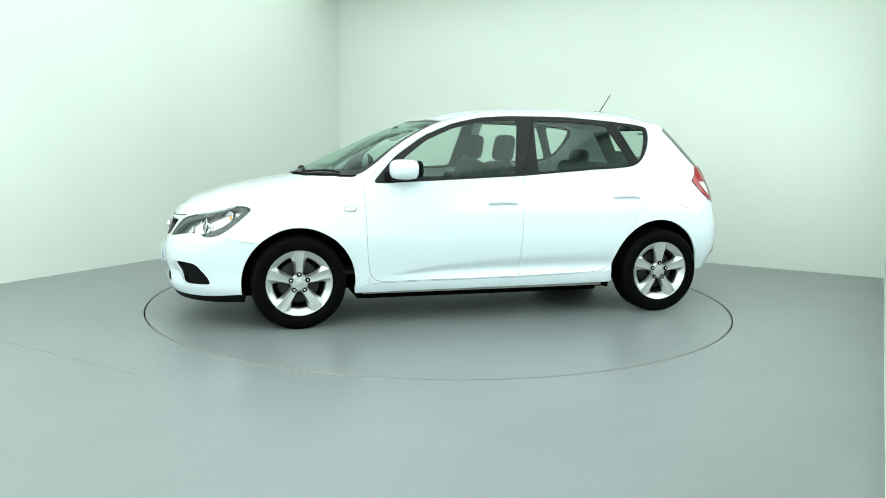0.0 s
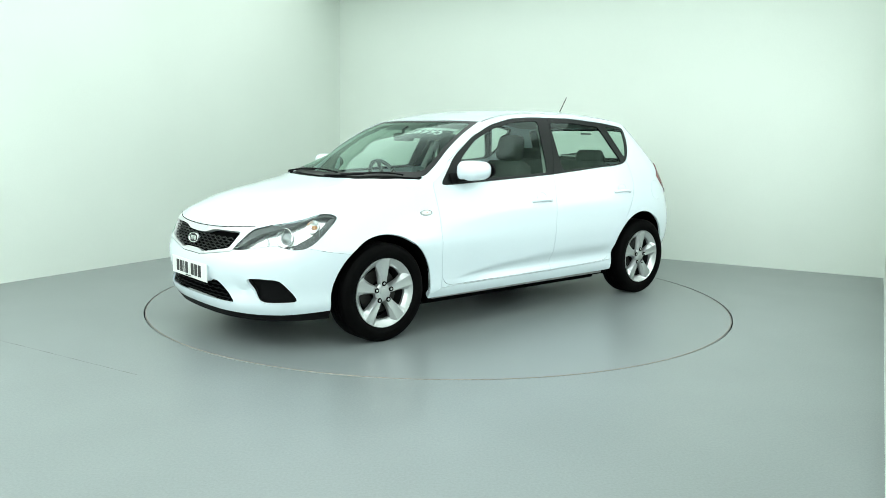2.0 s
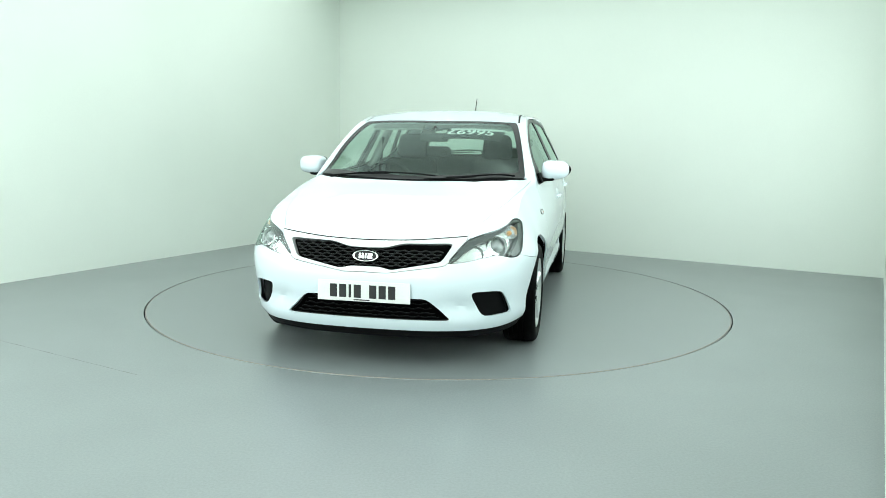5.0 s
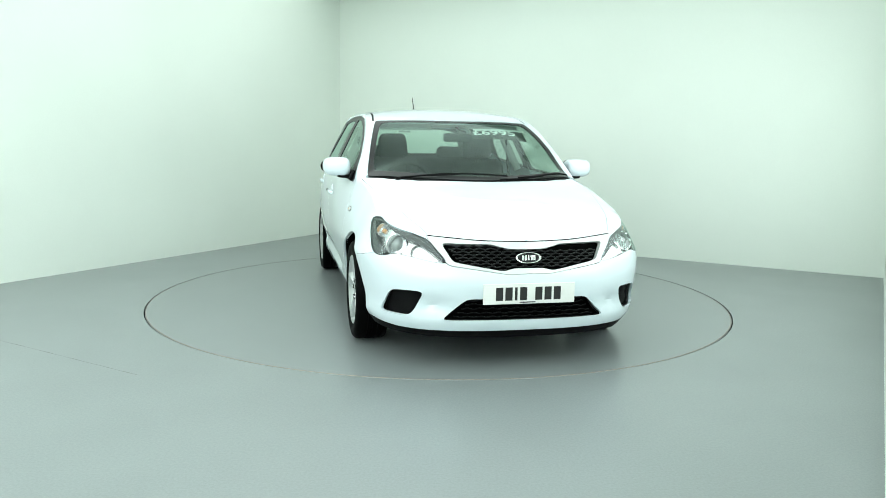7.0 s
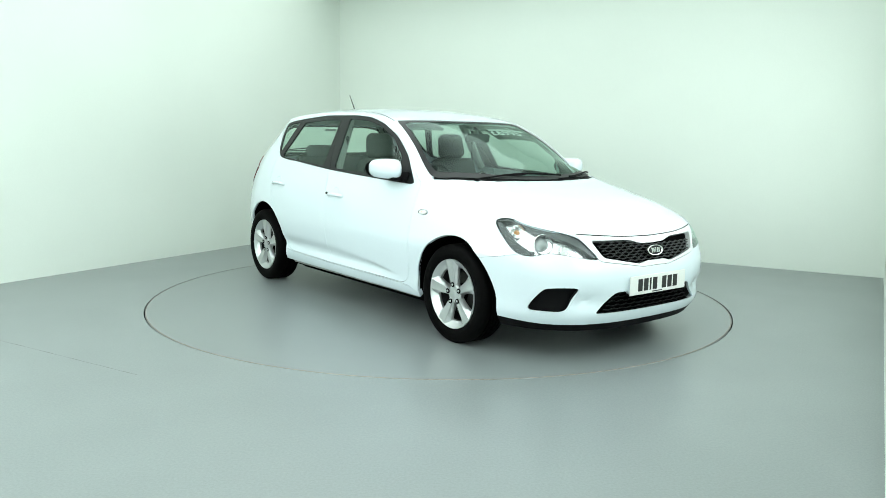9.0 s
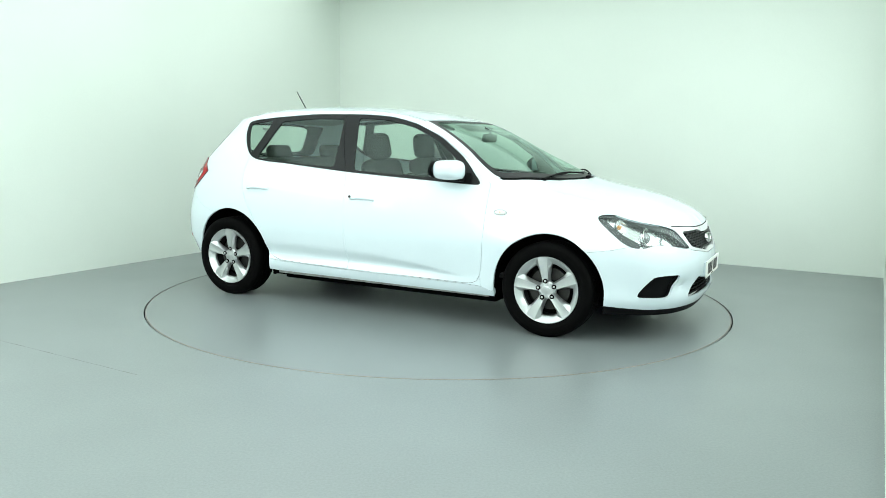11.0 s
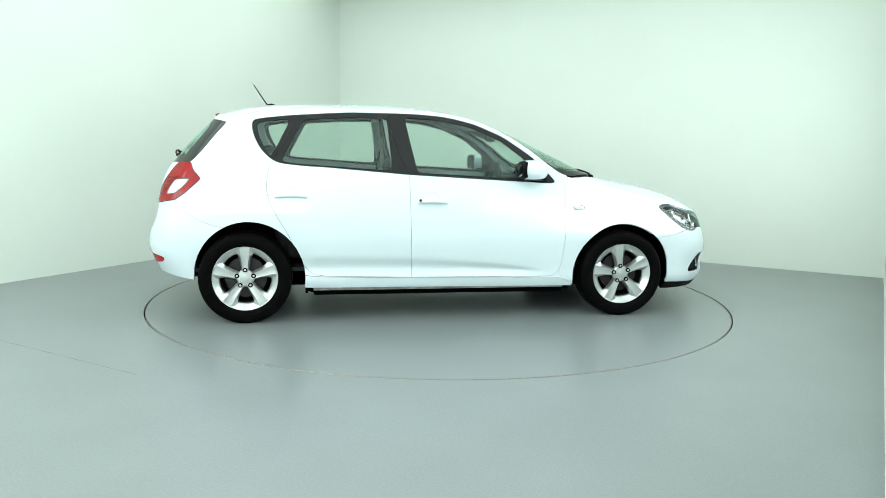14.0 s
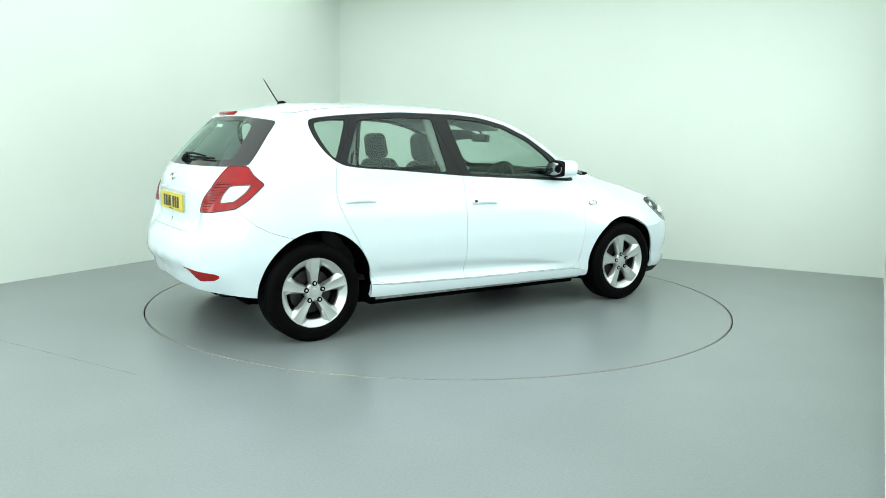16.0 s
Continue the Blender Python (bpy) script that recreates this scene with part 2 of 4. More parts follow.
# ---- the car's form ----
def smooth_curve(xs, ys):
    """A monotone cubic through the knots (xs rising), as a function of x."""
    xs, ys = np.array(xs, float), np.array(ys, float)
    h, dl = np.diff(xs), np.diff(ys) / np.diff(xs)
    m = np.zeros(len(xs))
    m[0], m[-1] = dl[0], dl[-1]
    for i in range(1, len(xs) - 1):
        if dl[i - 1] * dl[i] > 0:
            w1, w2 = 2 * h[i] + h[i - 1], h[i] + 2 * h[i - 1]
            m[i] = (w1 + w2) / (w1 / dl[i - 1] + w2 / dl[i])

    def f(x):
        x = np.clip(np.asarray(x, float), xs[0], xs[-1])
        i = np.clip(np.searchsorted(xs, x) - 1, 0, len(xs) - 2)
        t = (x - xs[i]) / h[i]
        return (ys[i] * (1 + 2 * t) * (1 - t) ** 2 + h[i] * m[i] * t * (1 - t) ** 2
                + ys[i + 1] * t * t * (3 - 2 * t) + h[i] * m[i + 1] * t * t * (t - 1))
    return f


def ease(a, b, x):
    t = np.clip((np.asarray(x, float) - a) / (b - a), 0, 1)
    return t * t * (3 - 2 * t)


# Half plan of the car at bumper height, from the nose round the side to the tail.
PLAN = [(.875, 0), (.868, .22), (.838, .43), (.755, .63), (.60, .775), (.38, .855), (.0, .884), (-.5, .89), (-1.5, .892),
        (-2.3, .89), (-2.65, .882), (-2.93, .850), (-3.15, .772), (-3.29, .605), (-3.35, .36), (-3.366, 0)]
KNOT = np.concatenate([[0], np.cumsum([math.hypot(b[0] - a[0], b[1] - a[1]) for a, b in zip(PLAN, PLAN[1:])])])
S_END = float(KNOT[-1])


def cardinal(ts, vs):
    """A Catmull-Rom curve through the knots."""
    ts, vs = np.array(ts, float), np.array(vs, float)
    m = np.gradient(vs, ts)

    def f(t):
        t = np.clip(np.asarray(t, float), ts[0], ts[-1])
        i = np.clip(np.searchsorted(ts, t) - 1, 0, len(ts) - 2)
        h = ts[i + 1] - ts[i]
        u = (t - ts[i]) / h
        return (vs[i] * (1 + 2 * u) * (1 - u) ** 2 + h * m[i] * u * (1 - u) ** 2
                + vs[i + 1] * u * u * (3 - 2 * u) + h * m[i + 1] * u * u * (u - 1))
    return f


plan_x, plan_y = cardinal(KNOT, [a for a, b in PLAN]), cardinal(KNOT, [b for a, b in PLAN])
nose_x = smooth_curve([.10, .20, .24, .27, .30, .34, .42, .50, .56, .62, .70, .78, .9], [.76, .825, .850, .862, .860, .856, .872, .873, .855, .833, .802, .74, .62])
tail_x = smooth_curve([.15, .25, .35, .44, .478, .60, .66, .72, .90, .98, 1.06, 1.2, 1.38, 1.5], [-3.2, -3.26, -3.315, -3.340, -3.370, -3.352, -3.31, -3.268, -3.260, -3.248, -3.195, -3.085, -2.905, -2.79])
corner_x = smooth_curve([.15, .25, .35, .47, .60, .72, .90, 1.06, 1.2, 1.38, 1.5], [-3.19, -3.25, -3.315, -3.362, -3.355, -3.335, -3.285, -3.215, -3.11, -2.945, -2.83])
side_y = smooth_curve([.1, .18, .25, .285, .33, .45, .6, .72, .85, .95, 1.02, 1.2, 1.42, 1.5],
                      [.76, .80, .848, .858, .858, .874, .890, .889, .874, .852, .832, .747, .632, .58])
pinch = smooth_curve([-3.4, -2.9, -2.4, -1.2, -.5, -.15, .29, .9], [.06, .05, .0, .02, .17, .33, .50, .52])


crease_top = smooth_curve([.5, 1.0, 1.53, 2.3], [.342, .402, .446, .462])
crease_low = smooth_curve([.5, 1.0, 1.53, 2.3], [.326, .356, .366, .374])


def wrap(s, z):
    """The body's side, nose and tail: the point at the way s round the plan and the height z."""
    qx, qy = plan_x(s), plan_y(s)
    x = qx + ease(.05, .86, qx) * (nose_x(z) - .875) + (1 - ease(-3.3, -2.45, qx)) * (tail_x(z) + (corner_x(z) - tail_x(z)) * ease(.46, .66, qy) + 3.365)
    y = qy * side_y(z) / .89 * (1 - np.maximum(z - .6, 0) * pinch(qx))
    along = ease(-.55, -.95, qx) * ease(-2.36, -2.18, qx)
    zt, zb = crease_top(-qx), crease_low(-qx)
    y = y - along * .026 * ease(zt, zb, z) * (1 - .85 * ease(zb, zb - .06, z))
    scoop = .020 * np.exp(-((z - .362) / .042) ** 2) * np.exp(-((qy - .53) / .075) ** 2) * (qx > 0)
    x = x - scoop
    return np.stack(np.broadcast_arrays(x, y, z), -1)


# Upper edge of the wrapped surface: bonnet edge, wing top, pillar, roof rail, tail of the roof.
EDGE = [(0, .703), (.22, .708), (.44, .722), (.66, .738), (.87, .772), (1.0, .803)]
EDGE_X = [(.2, .860), (0, .909), (-.25, .951), (-.42, .966), (-.52, 1.03), (-.66, 1.165), (-.86, 1.293), (-1.07, 1.382),
          (-1.29, 1.428), (-1.5, 1.443), (-1.94, 1.447), (-2.3, 1.432), (-2.6, 1.404), (-2.85, 1.385), (-3.1, 1.385), (-3.3, 1.395)]
_s = np.linspace(0, S_END, 1200)
_qx = plan_x(_s)


def s_of_plan_x(x):
    return float(np.interp(-x, -_qx, _s))


edge_z = smooth_curve([a for a, b in EDGE] + [s_of_plan_x(x) for x, z in EDGE_X] + [S_END],
                      [b for a, b in EDGE] + [z for x, z in EDGE_X] + [1.40])
_edge = wrap(_s, edge_z(_s))
edge_y_at = lambda x: np.interp(-np.asarray(x, float), -_edge[:, 0], _edge[:, 1])
edge_z_at = lambda x: np.interp(-np.asarray(x, float), -_edge[:, 0], _edge[:, 2])
ridge_z = smooth_curve([-2.96, -2.89, -2.80, -2.54, -2.23, -2.0, -1.74, -1.5, -1.27, -1.1, -.97, -.735, -.388, -.06, .03, .2, .44, .62, .72, .785, .81],
                       [1.388, 1.402, 1.424, 1.475, 1.492, 1.497, 1.494, 1.483, 1.456, 1.421, 1.387, 1.302, 1.148, .992, .970, .938, .888, .828, .782, .728, .70])


def top(x, y):
    """The body seen from above: bonnet, windscreen and roof."""
    ey, ez = np.maximum(edge_y_at(x), 1e-4), edge_z_at(x)
    rz = np.maximum(ridge_z(x), ez)
    r = np.clip(np.abs(y) / ey, 0, 1)
    z = ez + (rz - ez) * (1 - r ** 2.9)
    return np.stack(np.broadcast_arrays(x, y, z), -1)


def s_at(z, x=None, y=None, rear=False):
    """The way round the plan at which the wrapped body has this x (on the side), or this y (on the nose or the tail)."""
    p = wrap(_s, np.full_like(_s, z))
    if x is not None:
        k = (_s > .3) & (_s < S_END - .3)
        return float(np.interp(-x, -p[k, 0], _s[k]))
    k = (_s > S_END - 1.05) if rear else (_s < 1.05)
    o = np.argsort(p[k, 1])
    return float(np.interp(y, p[k, 1][o], _s[k][o]))


# ---- the car's panels, cut out of that form ----
def rounded(pts, r=.02, steps=3):
    """A polygon with its corners rounded by about r."""
    pts = [np.array(p, float) for p in pts]
    for k in range(steps):
        out = []
        n = len(pts)
        for i in range(n):
            p, a, b = pts[i], pts[i - 1], pts[(i + 1) % n]
            for q in (a, b):
                d = np.linalg.norm(q - p)
                out.append(p + (q - p) * min(.25, r / max(d, 1e-6)) if d > 1e-6 else p)
        pts = out
    return pts


def resample(pts, step, closed=True):
    out = []
    n = len(pts)
    for i in range(n if closed else n - 1):
        a, b = np.array(pts[i]), np.array(pts[(i + 1) % n])
        k = max(1, int(np.ceil(np.linalg.norm(b - a) / step)))
        out += [a + (b - a) * j / k for j in range(k)]
    return out if closed else out + [np.array(pts[-1])]


def inside(poly, pts):
    """Which of the points lie in the polygon."""
    p = np.array(poly)
    x, y = pts[:, 0], pts[:, 1]
    res = np.zeros(len(pts), bool)
    for (x0, y0), (x1, y1) in zip(p, np.roll(p, -1, 0)):
        c = (y0 > y) != (y1 > y)
        if abs(y1 - y0) > 1e-12:
            res ^= c & (x < (x1 - x0) * (y - y0) / (y1 - y0) + x0)
    return res


def cut_sheet(domain, lines, step_u, step_v):
    """Triangles over a domain that keep to all the lines (lists of points, closed or not)."""
    segs, pts = [], []
    for line, closed in [(domain, True)] + lines:
        base = len(pts)
        pts += [tuple(p) for p in line]
        n = len(line)
        segs += [(base + i, base + (i + 1) % n) for i in range(n if closed else n - 1)]
    fixed = np.array(pts)
    lo, hi = fixed.min(0), fixed.max(0)
    gu, gv = np.meshgrid(np.arange(lo[0] + step_u / 2, hi[0], step_u), np.arange(lo[1] + step_v / 2, hi[1], step_v))
    grid = np.stack([gu.ravel(), gv.ravel()], 1)
    grid = grid[inside(domain, grid)]
    near = np.array([np.min(((fixed - g) ** 2).sum(1)) for g in grid])
    grid = grid[near > (.45 * min(step_u, step_v)) ** 2]
    verts = [Vector(p) for p in pts] + [Vector(g) for g in grid]
    v2, _, f2, *_ = geometry.delaunay_2d_cdt(verts, segs, [], 0, 1e-6)
    v2 = np.array([tuple(v) for v in v2])
    f2 = np.array([f for f in f2 if len(f) == 3])
    cen = v2[f2].mean(1)
    keep = inside(domain, cen)
    return v2, f2[keep], cen[keep]


def on_side(pts):
    """Points (x, z) of the side as (way round, height)."""
    return [(s_at(z, x=x), z) for x, z in pts]


def on_nose(pts):
    return [(s_at(z, y=y) if y > 0 else -.05 + y, z) for y, z in pts]


def on_tail(pts):
    return [(s_at(z, y=y, rear=True) if y > 0 else S_END + .05 - y, z) for y, z in pts]


def low_z(s):
    """The lower edge of the bodywork."""
    return np.interp(s, [0, 1.0, s_of_plan_x(.36), s_of_plan_x(-.4), s_of_plan_x(-2.2), s_of_plan_x(-2.95), S_END - .7, S_END],
                     [.172, .175, .178, .222, .232, .28, .315, .36])


ARCH = [(0.0, .302, .368), (-2.622, .302, .368)]
arch_lines = [on_side([(cx + r * math.cos(t), cz + r * (1 if cx > -1 else 1.05) * math.sin(t)) for t in np.linspace(0, 2 * math.pi, 72, endpoint=False)]) for cx, cz, r in ARCH]
arch_lines = [[(s, max(z, .12)) for s, z in l] for l in arch_lines]

DLO = rounded(on_side([(-.483, .950), (-.655, 1.132), (-.865, 1.272), (-1.075, 1.360), (-1.285, 1.406), (-1.498, 1.421), (-1.94, 1.424), (-2.30, 1.400), (-2.606, 1.360),
                       (-2.591, 1.262), (-2.524, 1.145), (-2.436, 1.077), (-2.25, 1.058), (-2.13, 1.053), (-1.545, 1.006)]), .03)
GLASS_F = rounded(on_side([(-.69, .984), (-.712, 1.118), (-.885, 1.247), (-1.09, 1.334), (-1.30, 1.380), (-1.565, 1.396), (-1.49, 1.023)]), .015)
GLASS_R = rounded(on_side([(-1.69, 1.388), (-1.95, 1.388), (-2.255, 1.368), (-2.405, 1.092), (-2.33, 1.078), (-1.665, 1.035)]), .015)
GLASS_Q = rounded(on_side([(-2.345, 1.374), (-2.572, 1.342), (-2.555, 1.262), (-2.500, 1.150), (-2.470, 1.118)]), .02)
DOORS = rounded(on_side([(-.430, .990), (-.436, .80), (-.440, .60), (-.450, .45), (-.468, .345), (-.515, .296), (-1.528, .302), (-2.15, .316), (-2.245, .352), (-2.295, .46),
                         (-2.36, .60), (-2.46, .765), (-2.503, .88), (-2.500, .98), (-2.47, 1.11), (-2.0, 1.3), (-.9, 1.3), (-.5, 1.04)]), .035)
GAP_B = on_side([(-1.526, .2), (-1.530, .40), (-1.541, .70), (-1.546, .896), (-1.548, 1.008), (-1.60, 1.12), (-1.66, 1.30), (-1.695, 1.47)])
GAP_Q = on_side([(-2.485, 1.04), (-2.455, 1.10), (-2.38, 1.25), (-2.285, 1.44)])
HEAD = rounded(on_side([(.286, .784), (.325, .803), (.40, .803), (.49, .786), (.60, .752)]) + on_nose([(.535, .716), (.435, .588), (.52, .597), (.63, .620), (.70, .629)])
               + on_side([(.59, .606), (.52, .612), (.46, .642), (.37, .712)]), .02)
BEZEL = rounded(on_side([(.286, .784), (.325, .803), (.40, .803), (.49, .786), (.60, .752)]) + on_nose([(.535, .716), (.447, .603), (.475, .605), (.522, .645), (.59, .692)])
                + on_side([(.555, .738), (.45, .779), (.38, .791)]), .01)
BEZEL_LOW = rounded(on_side([(.300, .780), (.36, .722), (.455, .648), (.515, .618), (.575, .612), (.56, .640), (.50, .668), (.44, .70), (.385, .742), (.335, .782)]), .01)
GRILLE = rounded(on_nose([(-.3, .652), (-.3, .566), (.085, .566), (.14, .551), (.41, .600), (.465, .694), (.20, .689), (.105, .664)]), .012)
SURROUND = rounded(on_nose([(-.3, .8), (-.3, .537), (.12, .533), (.435, .580), (.535, .716), (.545, .80)]), .008)
RECESS = rounded(on_nose([(.565, .435), (.645, .437), (.725, .430), (.768, .30), (.645, .296), (.615, .318)]), .02)
INTAKE = rounded(on_nose([(-.3, .399), (.34, .399), (.47, .282), (-.3, .282)]), .015)
BUMPER_LINE = on_side([(.18, .548), (.27, .572), (.40, .592), (.49, .612), (.6, .63)])
TAIL = rounded(on_side([(-2.998, 1.070), (-2.982, 1.021), (-2.930, .968), (-3.035, .873)]) + on_tail([(.75, .828), (.64, .802), (.506, .794), (.545, .87), (.581, .935), (.595, 1.005), (.607, 1.069)]), .009)
TAIL_CLEAR = rounded(on_side([(-3.0, .966), (-3.037, .920)]) + on_tail([(.733, .866), (.672, .856), (.668, .90), (.680, .957)]), .008)
SCREEN_R = rounded(on_side([(-2.772, 1.346), (-2.862, 1.240), (-2.932, 1.150), (-2.996, 1.076)]) + on_tail([(.607, 1.069), (.41, 1.066), (-.3, 1.062), (-.3, 1.380), (.30, 1.376), (.48, 1.362)]), .015)
SCREEN_RI = rounded(on_tail([(.60, 1.108), (.30, 1.102), (-.3, 1.098), (-.3, 1.353), (.34, 1.349), (.49, 1.326)]), .03)
HATCH = rounded(on_tail([(-.3, 1.2), (-.3, .667), (.38, .668), (.45, .69), (.475, .74), (.504, .80), (.58, .95), (.63, 1.2)]), .02)
FOG_R = rounded(on_tail([(.44, .466), (.55, .452), (.70, .440), (.715, .425), (.68, .400), (.58, .386), (.53, .415)]), .012)
TAIL_LINE = on_tail([(-.3, .667), (.34, .668)])
BUMPER_R = on_tail([(-.3, .667), (.38, .667), (.45, .69), (.475, .74), (.502, .79), (.75, .828)]) + on_side([(-3.0, .728), (-2.93, .690), (-2.82, .655), (-2.70, .64), (-2.62, .3), (-2.8, .1)]) + [(S_END + .3, .1)]
FUEL = on_side([(-2.862 + .088 * math.cos(t), .855 + .080 * math.sin(t)) for t in np.linspace(0, 2 * math.pi, 40, endpoint=False)])
SILL_Z = on_side([(-.40, .262), (-.46, .284), (-.56, .290), (-1.5, .296), (-2.1, .309), (-2.22, .318), (-2.30, .33)])

s_line = np.linspace(0, S_END, 330)
domain = resample([(float(s), float(low_z(s))) for s in s_line] + [(float(s), float(edge_z(s))) for s in s_line[::-1]], .03)
clip = lambda l: [(min(max(p[0], 0.0), S_END), min(max(p[1], float(low_z(p[0]))), float(edge_z(min(max(p[0], 0), S_END))))) for p in l]
closed = [DLO, GLASS_F, GLASS_R, GLASS_Q, DOORS, HEAD, BEZEL, BEZEL_LOW, GRILLE, SURROUND, RECESS, INTAKE, TAIL, TAIL_CLEAR, SCREEN_R, SCREEN_RI, HATCH, FOG_R, FUEL, BUMPER_R] + arch_lines
LIP_Z = .216
s_arch = s_of_plan_x(.33)
CREASE = [on_side([(-x, float(crease_top(x) * (1 - k) + crease_low(x) * k)) for x in np.linspace(.58, 2.2, 40)]) for k in (-.15, .15, .4, .65, .9, 1.2)]
opened = CREASE + [ GAP_B, GAP_Q, BUMPER_LINE, SILL_Z, resample([(0, LIP_Z), (.8, LIP_Z), (s_arch, LIP_Z + .02)], .03, False)]
lines = [(resample(clip(resample(l, .02)), .02), True) for l in closed] + [(clip(resample(l, .02, False)), False) for l in opened]
wv, wf, wc = cut_sheet(domain, lines, .04, .034)
x_of = wrap(wc[:, 0], wc[:, 1])[:, 0]

region = np.full(len(wf), "body_side", dtype=object)
front_s = s_of_plan_x(-.436)
gap = lambda line, c: np.interp(c[:, 1], [p[1] for p in line], [p[0] for p in line])
fore = wc[:, 0] < front_s + .02
region[fore & (wc[:, 1] < .99)] = "wing"
under = wc[:, 1] < np.interp(wc[:, 0], [p[0] for p in BUMPER_LINE[::-1]], [p[1] for p in BUMPER_LINE[::-1]])
region[(wc[:, 0] < s_of_plan_x(.15)) & under] = "front_bumper"
sill = (wc[:, 1] < np.interp(wc[:, 0], [p[0] for p in SILL_Z], [p[1] for p in SILL_Z])) & (wc[:, 0] > s_of_plan_x(-.1)) & (wc[:, 0] < s_of_plan_x(-2.5))
region[sill] = "sill"
in_doors = inside(DOORS, wc)
region[in_doors & (wc[:, 0] < gap(GAP_B, wc)) & ~sill] = "front_door"
region[in_doors & (wc[:, 0] >= gap(GAP_B, wc)) & ~sill] = "rear_door"
in_dlo = inside(DLO, wc)
region[in_dlo & (wc[:, 0] < gap(GAP_B, wc))] = "frame_f"
region[in_dlo & (wc[:, 0] >= gap(GAP_B, wc))] = "frame_r"
region[in_dlo & (wc[:, 0] >= gap(GAP_Q, wc))] = "frame_q"
for name, poly in (("bumper_r", BUMPER_R), ("fuel_flap", FUEL), ("surround", SURROUND), ("grille", GRILLE), ("headlight", HEAD), ("bezel", BEZEL), ("bezel", BEZEL_LOW), ("recess", RECESS), ("intake", INTAKE), ("hatch", HATCH), ("screen_r", SCREEN_R),
                   ("screen_ri", SCREEN_RI), ("tail", TAIL), ("tail_clear", TAIL_CLEAR), ("fog_r", FOG_R), ("glass_f", GLASS_F), ("glass_r", GLASS_R), ("glass_q", GLASS_Q)):
    region[inside(poly, wc)] = name
region[(region == "bezel") & ~inside(HEAD, wc)] = "wing"
region[(wc[:, 0] < s_arch) & (wc[:, 1] < np.interp(wc[:, 0], [0, .8, s_arch], [LIP_Z, LIP_Z, LIP_Z + .02]))] = "lip"
region[(region == "hatch") & (wc[:, 1] > 1.3)] = "body_side"
region[(region == "body_side") & (wc[:, 0] > S_END - .62) & (wc[:, 1] > 1.3)] = "spoiler"
for l, (cx, cz, r) in zip(arch_lines, ARCH):
    region[inside(l, wc)] = "none"
    region[(np.abs(wc[:, 0] - s_of_plan_x(cx)) < r - .003) & (wc[:, 1] < cz)] = "none"

# From above: bonnet, windscreen, roof.
SCREEN_F = rounded([(-.062, -.3), (-.062, .06), (-.075, .20), (-.115, .40), (-.20, .57), (-.30, .675), (-.385, .722), (-.50, .703), (-.75, .645), (-1.035, .578), (-1.02, .54), (-.99, .35), (-.97, .12), (-.968, -.3)], .03)
SCREEN_FI = rounded([(-.12, -.3), (-.12, .06), (-.135, .20), (-.175, .38), (-.25, .53), (-.35, .635), (-.42, .672), (-.52, .660), (-.75, .606), (-.985, .545), (-.95, .35), (-.933, .12), (-.93, -.3)], .03)
COWL = [(-.025, -.3), (-.025, .06), (-.040, .22), (-.082, .43), (-.175, .60), (-.285, .695), (-.365, .732), (-.40, .728), (-.385, .70), (-.30, .6), (-.3, -.3)]
bonnet_y = lambda x: np.interp(x, [-.45, -.25, -.1, .2, .5, .72, .85], [.762, .748, .728, .675, .605, .520, .49])
BONNET_LINE = [(float(x), float(bonnet_y(x))) for x in np.linspace(-.40, .80, 40)]
ditch_y = lambda x: edge_y_at(x) - .055
ex = _edge[::4]
t_domain = resample([(float(p[0]), float(max(p[1], 0))) for p in wrap(s_line, edge_z(s_line))], .035)
t_lines = [(resample([(p[0], max(p[1], 0.0)) for p in resample(l, .025)], .025), True) for l in (SCREEN_F, SCREEN_FI, COWL)]
t_in = inside(t_domain, np.array(BONNET_LINE))
t_lines.append(([p for p, k in zip(BONNET_LINE, t_in) if k], False))
DITCH = [(float(x), float(ditch_y(x))) for x in np.linspace(-2.74, -1.03, 60)]
DITCH2 = [(x, y + .012) for x, y in DITCH]
t_lines += [(DITCH, False), (DITCH2, False), (resample([(-1.03, DITCH2[-1][1]), (-1.03, .0)], .03, False), False), (resample([(-2.74, DITCH2[0][1]), (-2.80, .45), (-2.85, .2), (-2.86, 0)], .03, False), False)]
tv, tf, tc = cut_sheet(t_domain, t_lines, .045, .04)
t_region = np.full(len(tf), "body_side", dtype=object)
ax = tc[:, 0]
t_region[(ax > -.45) & (tc[:, 1] > bonnet_y(ax))] = "wing"
t_region[(ax > -.40) & (tc[:, 1] <= bonnet_y(ax))] = "bonnet"
t_region[inside(COWL, tc)] = "cowl"
on_roof = (ax < -.96) & (ax > -2.74)
t_region[on_roof & (tc[:, 1] < ditch_y(ax))] = "roof"
t_region[on_roof & (ax < -1.03) & (tc[:, 1] >= ditch_y(ax)) & (tc[:, 1] < ditch_y(ax) + .012)] = "ditch"
t_region[(ax <= -2.74) & (tc[:, 1] < .55)] = "spoiler"
t_region[(ax <= -2.70) & (ax > np.interp(tc[:, 1], [0, .2, .45, .5], [-2.86, -2.85, -2.80, -2.74])) & (tc[:, 1] < ditch_y(ax))] = "roof"
t_region[inside(SCREEN_F, tc)] = "screen_f"
t_region[inside(SCREEN_FI, tc)] = "screen_fi"

wp = wrap(wv[:, 0], wv[:, 1])
wp[:, 1] = np.where(wp[:, 1] < .004, 0, wp[:, 1])
tp = top(tv[:, 0], tv[:, 1])
tp[:, 1] = np.where(tp[:, 1] < .004, 0, tp[:, 1])


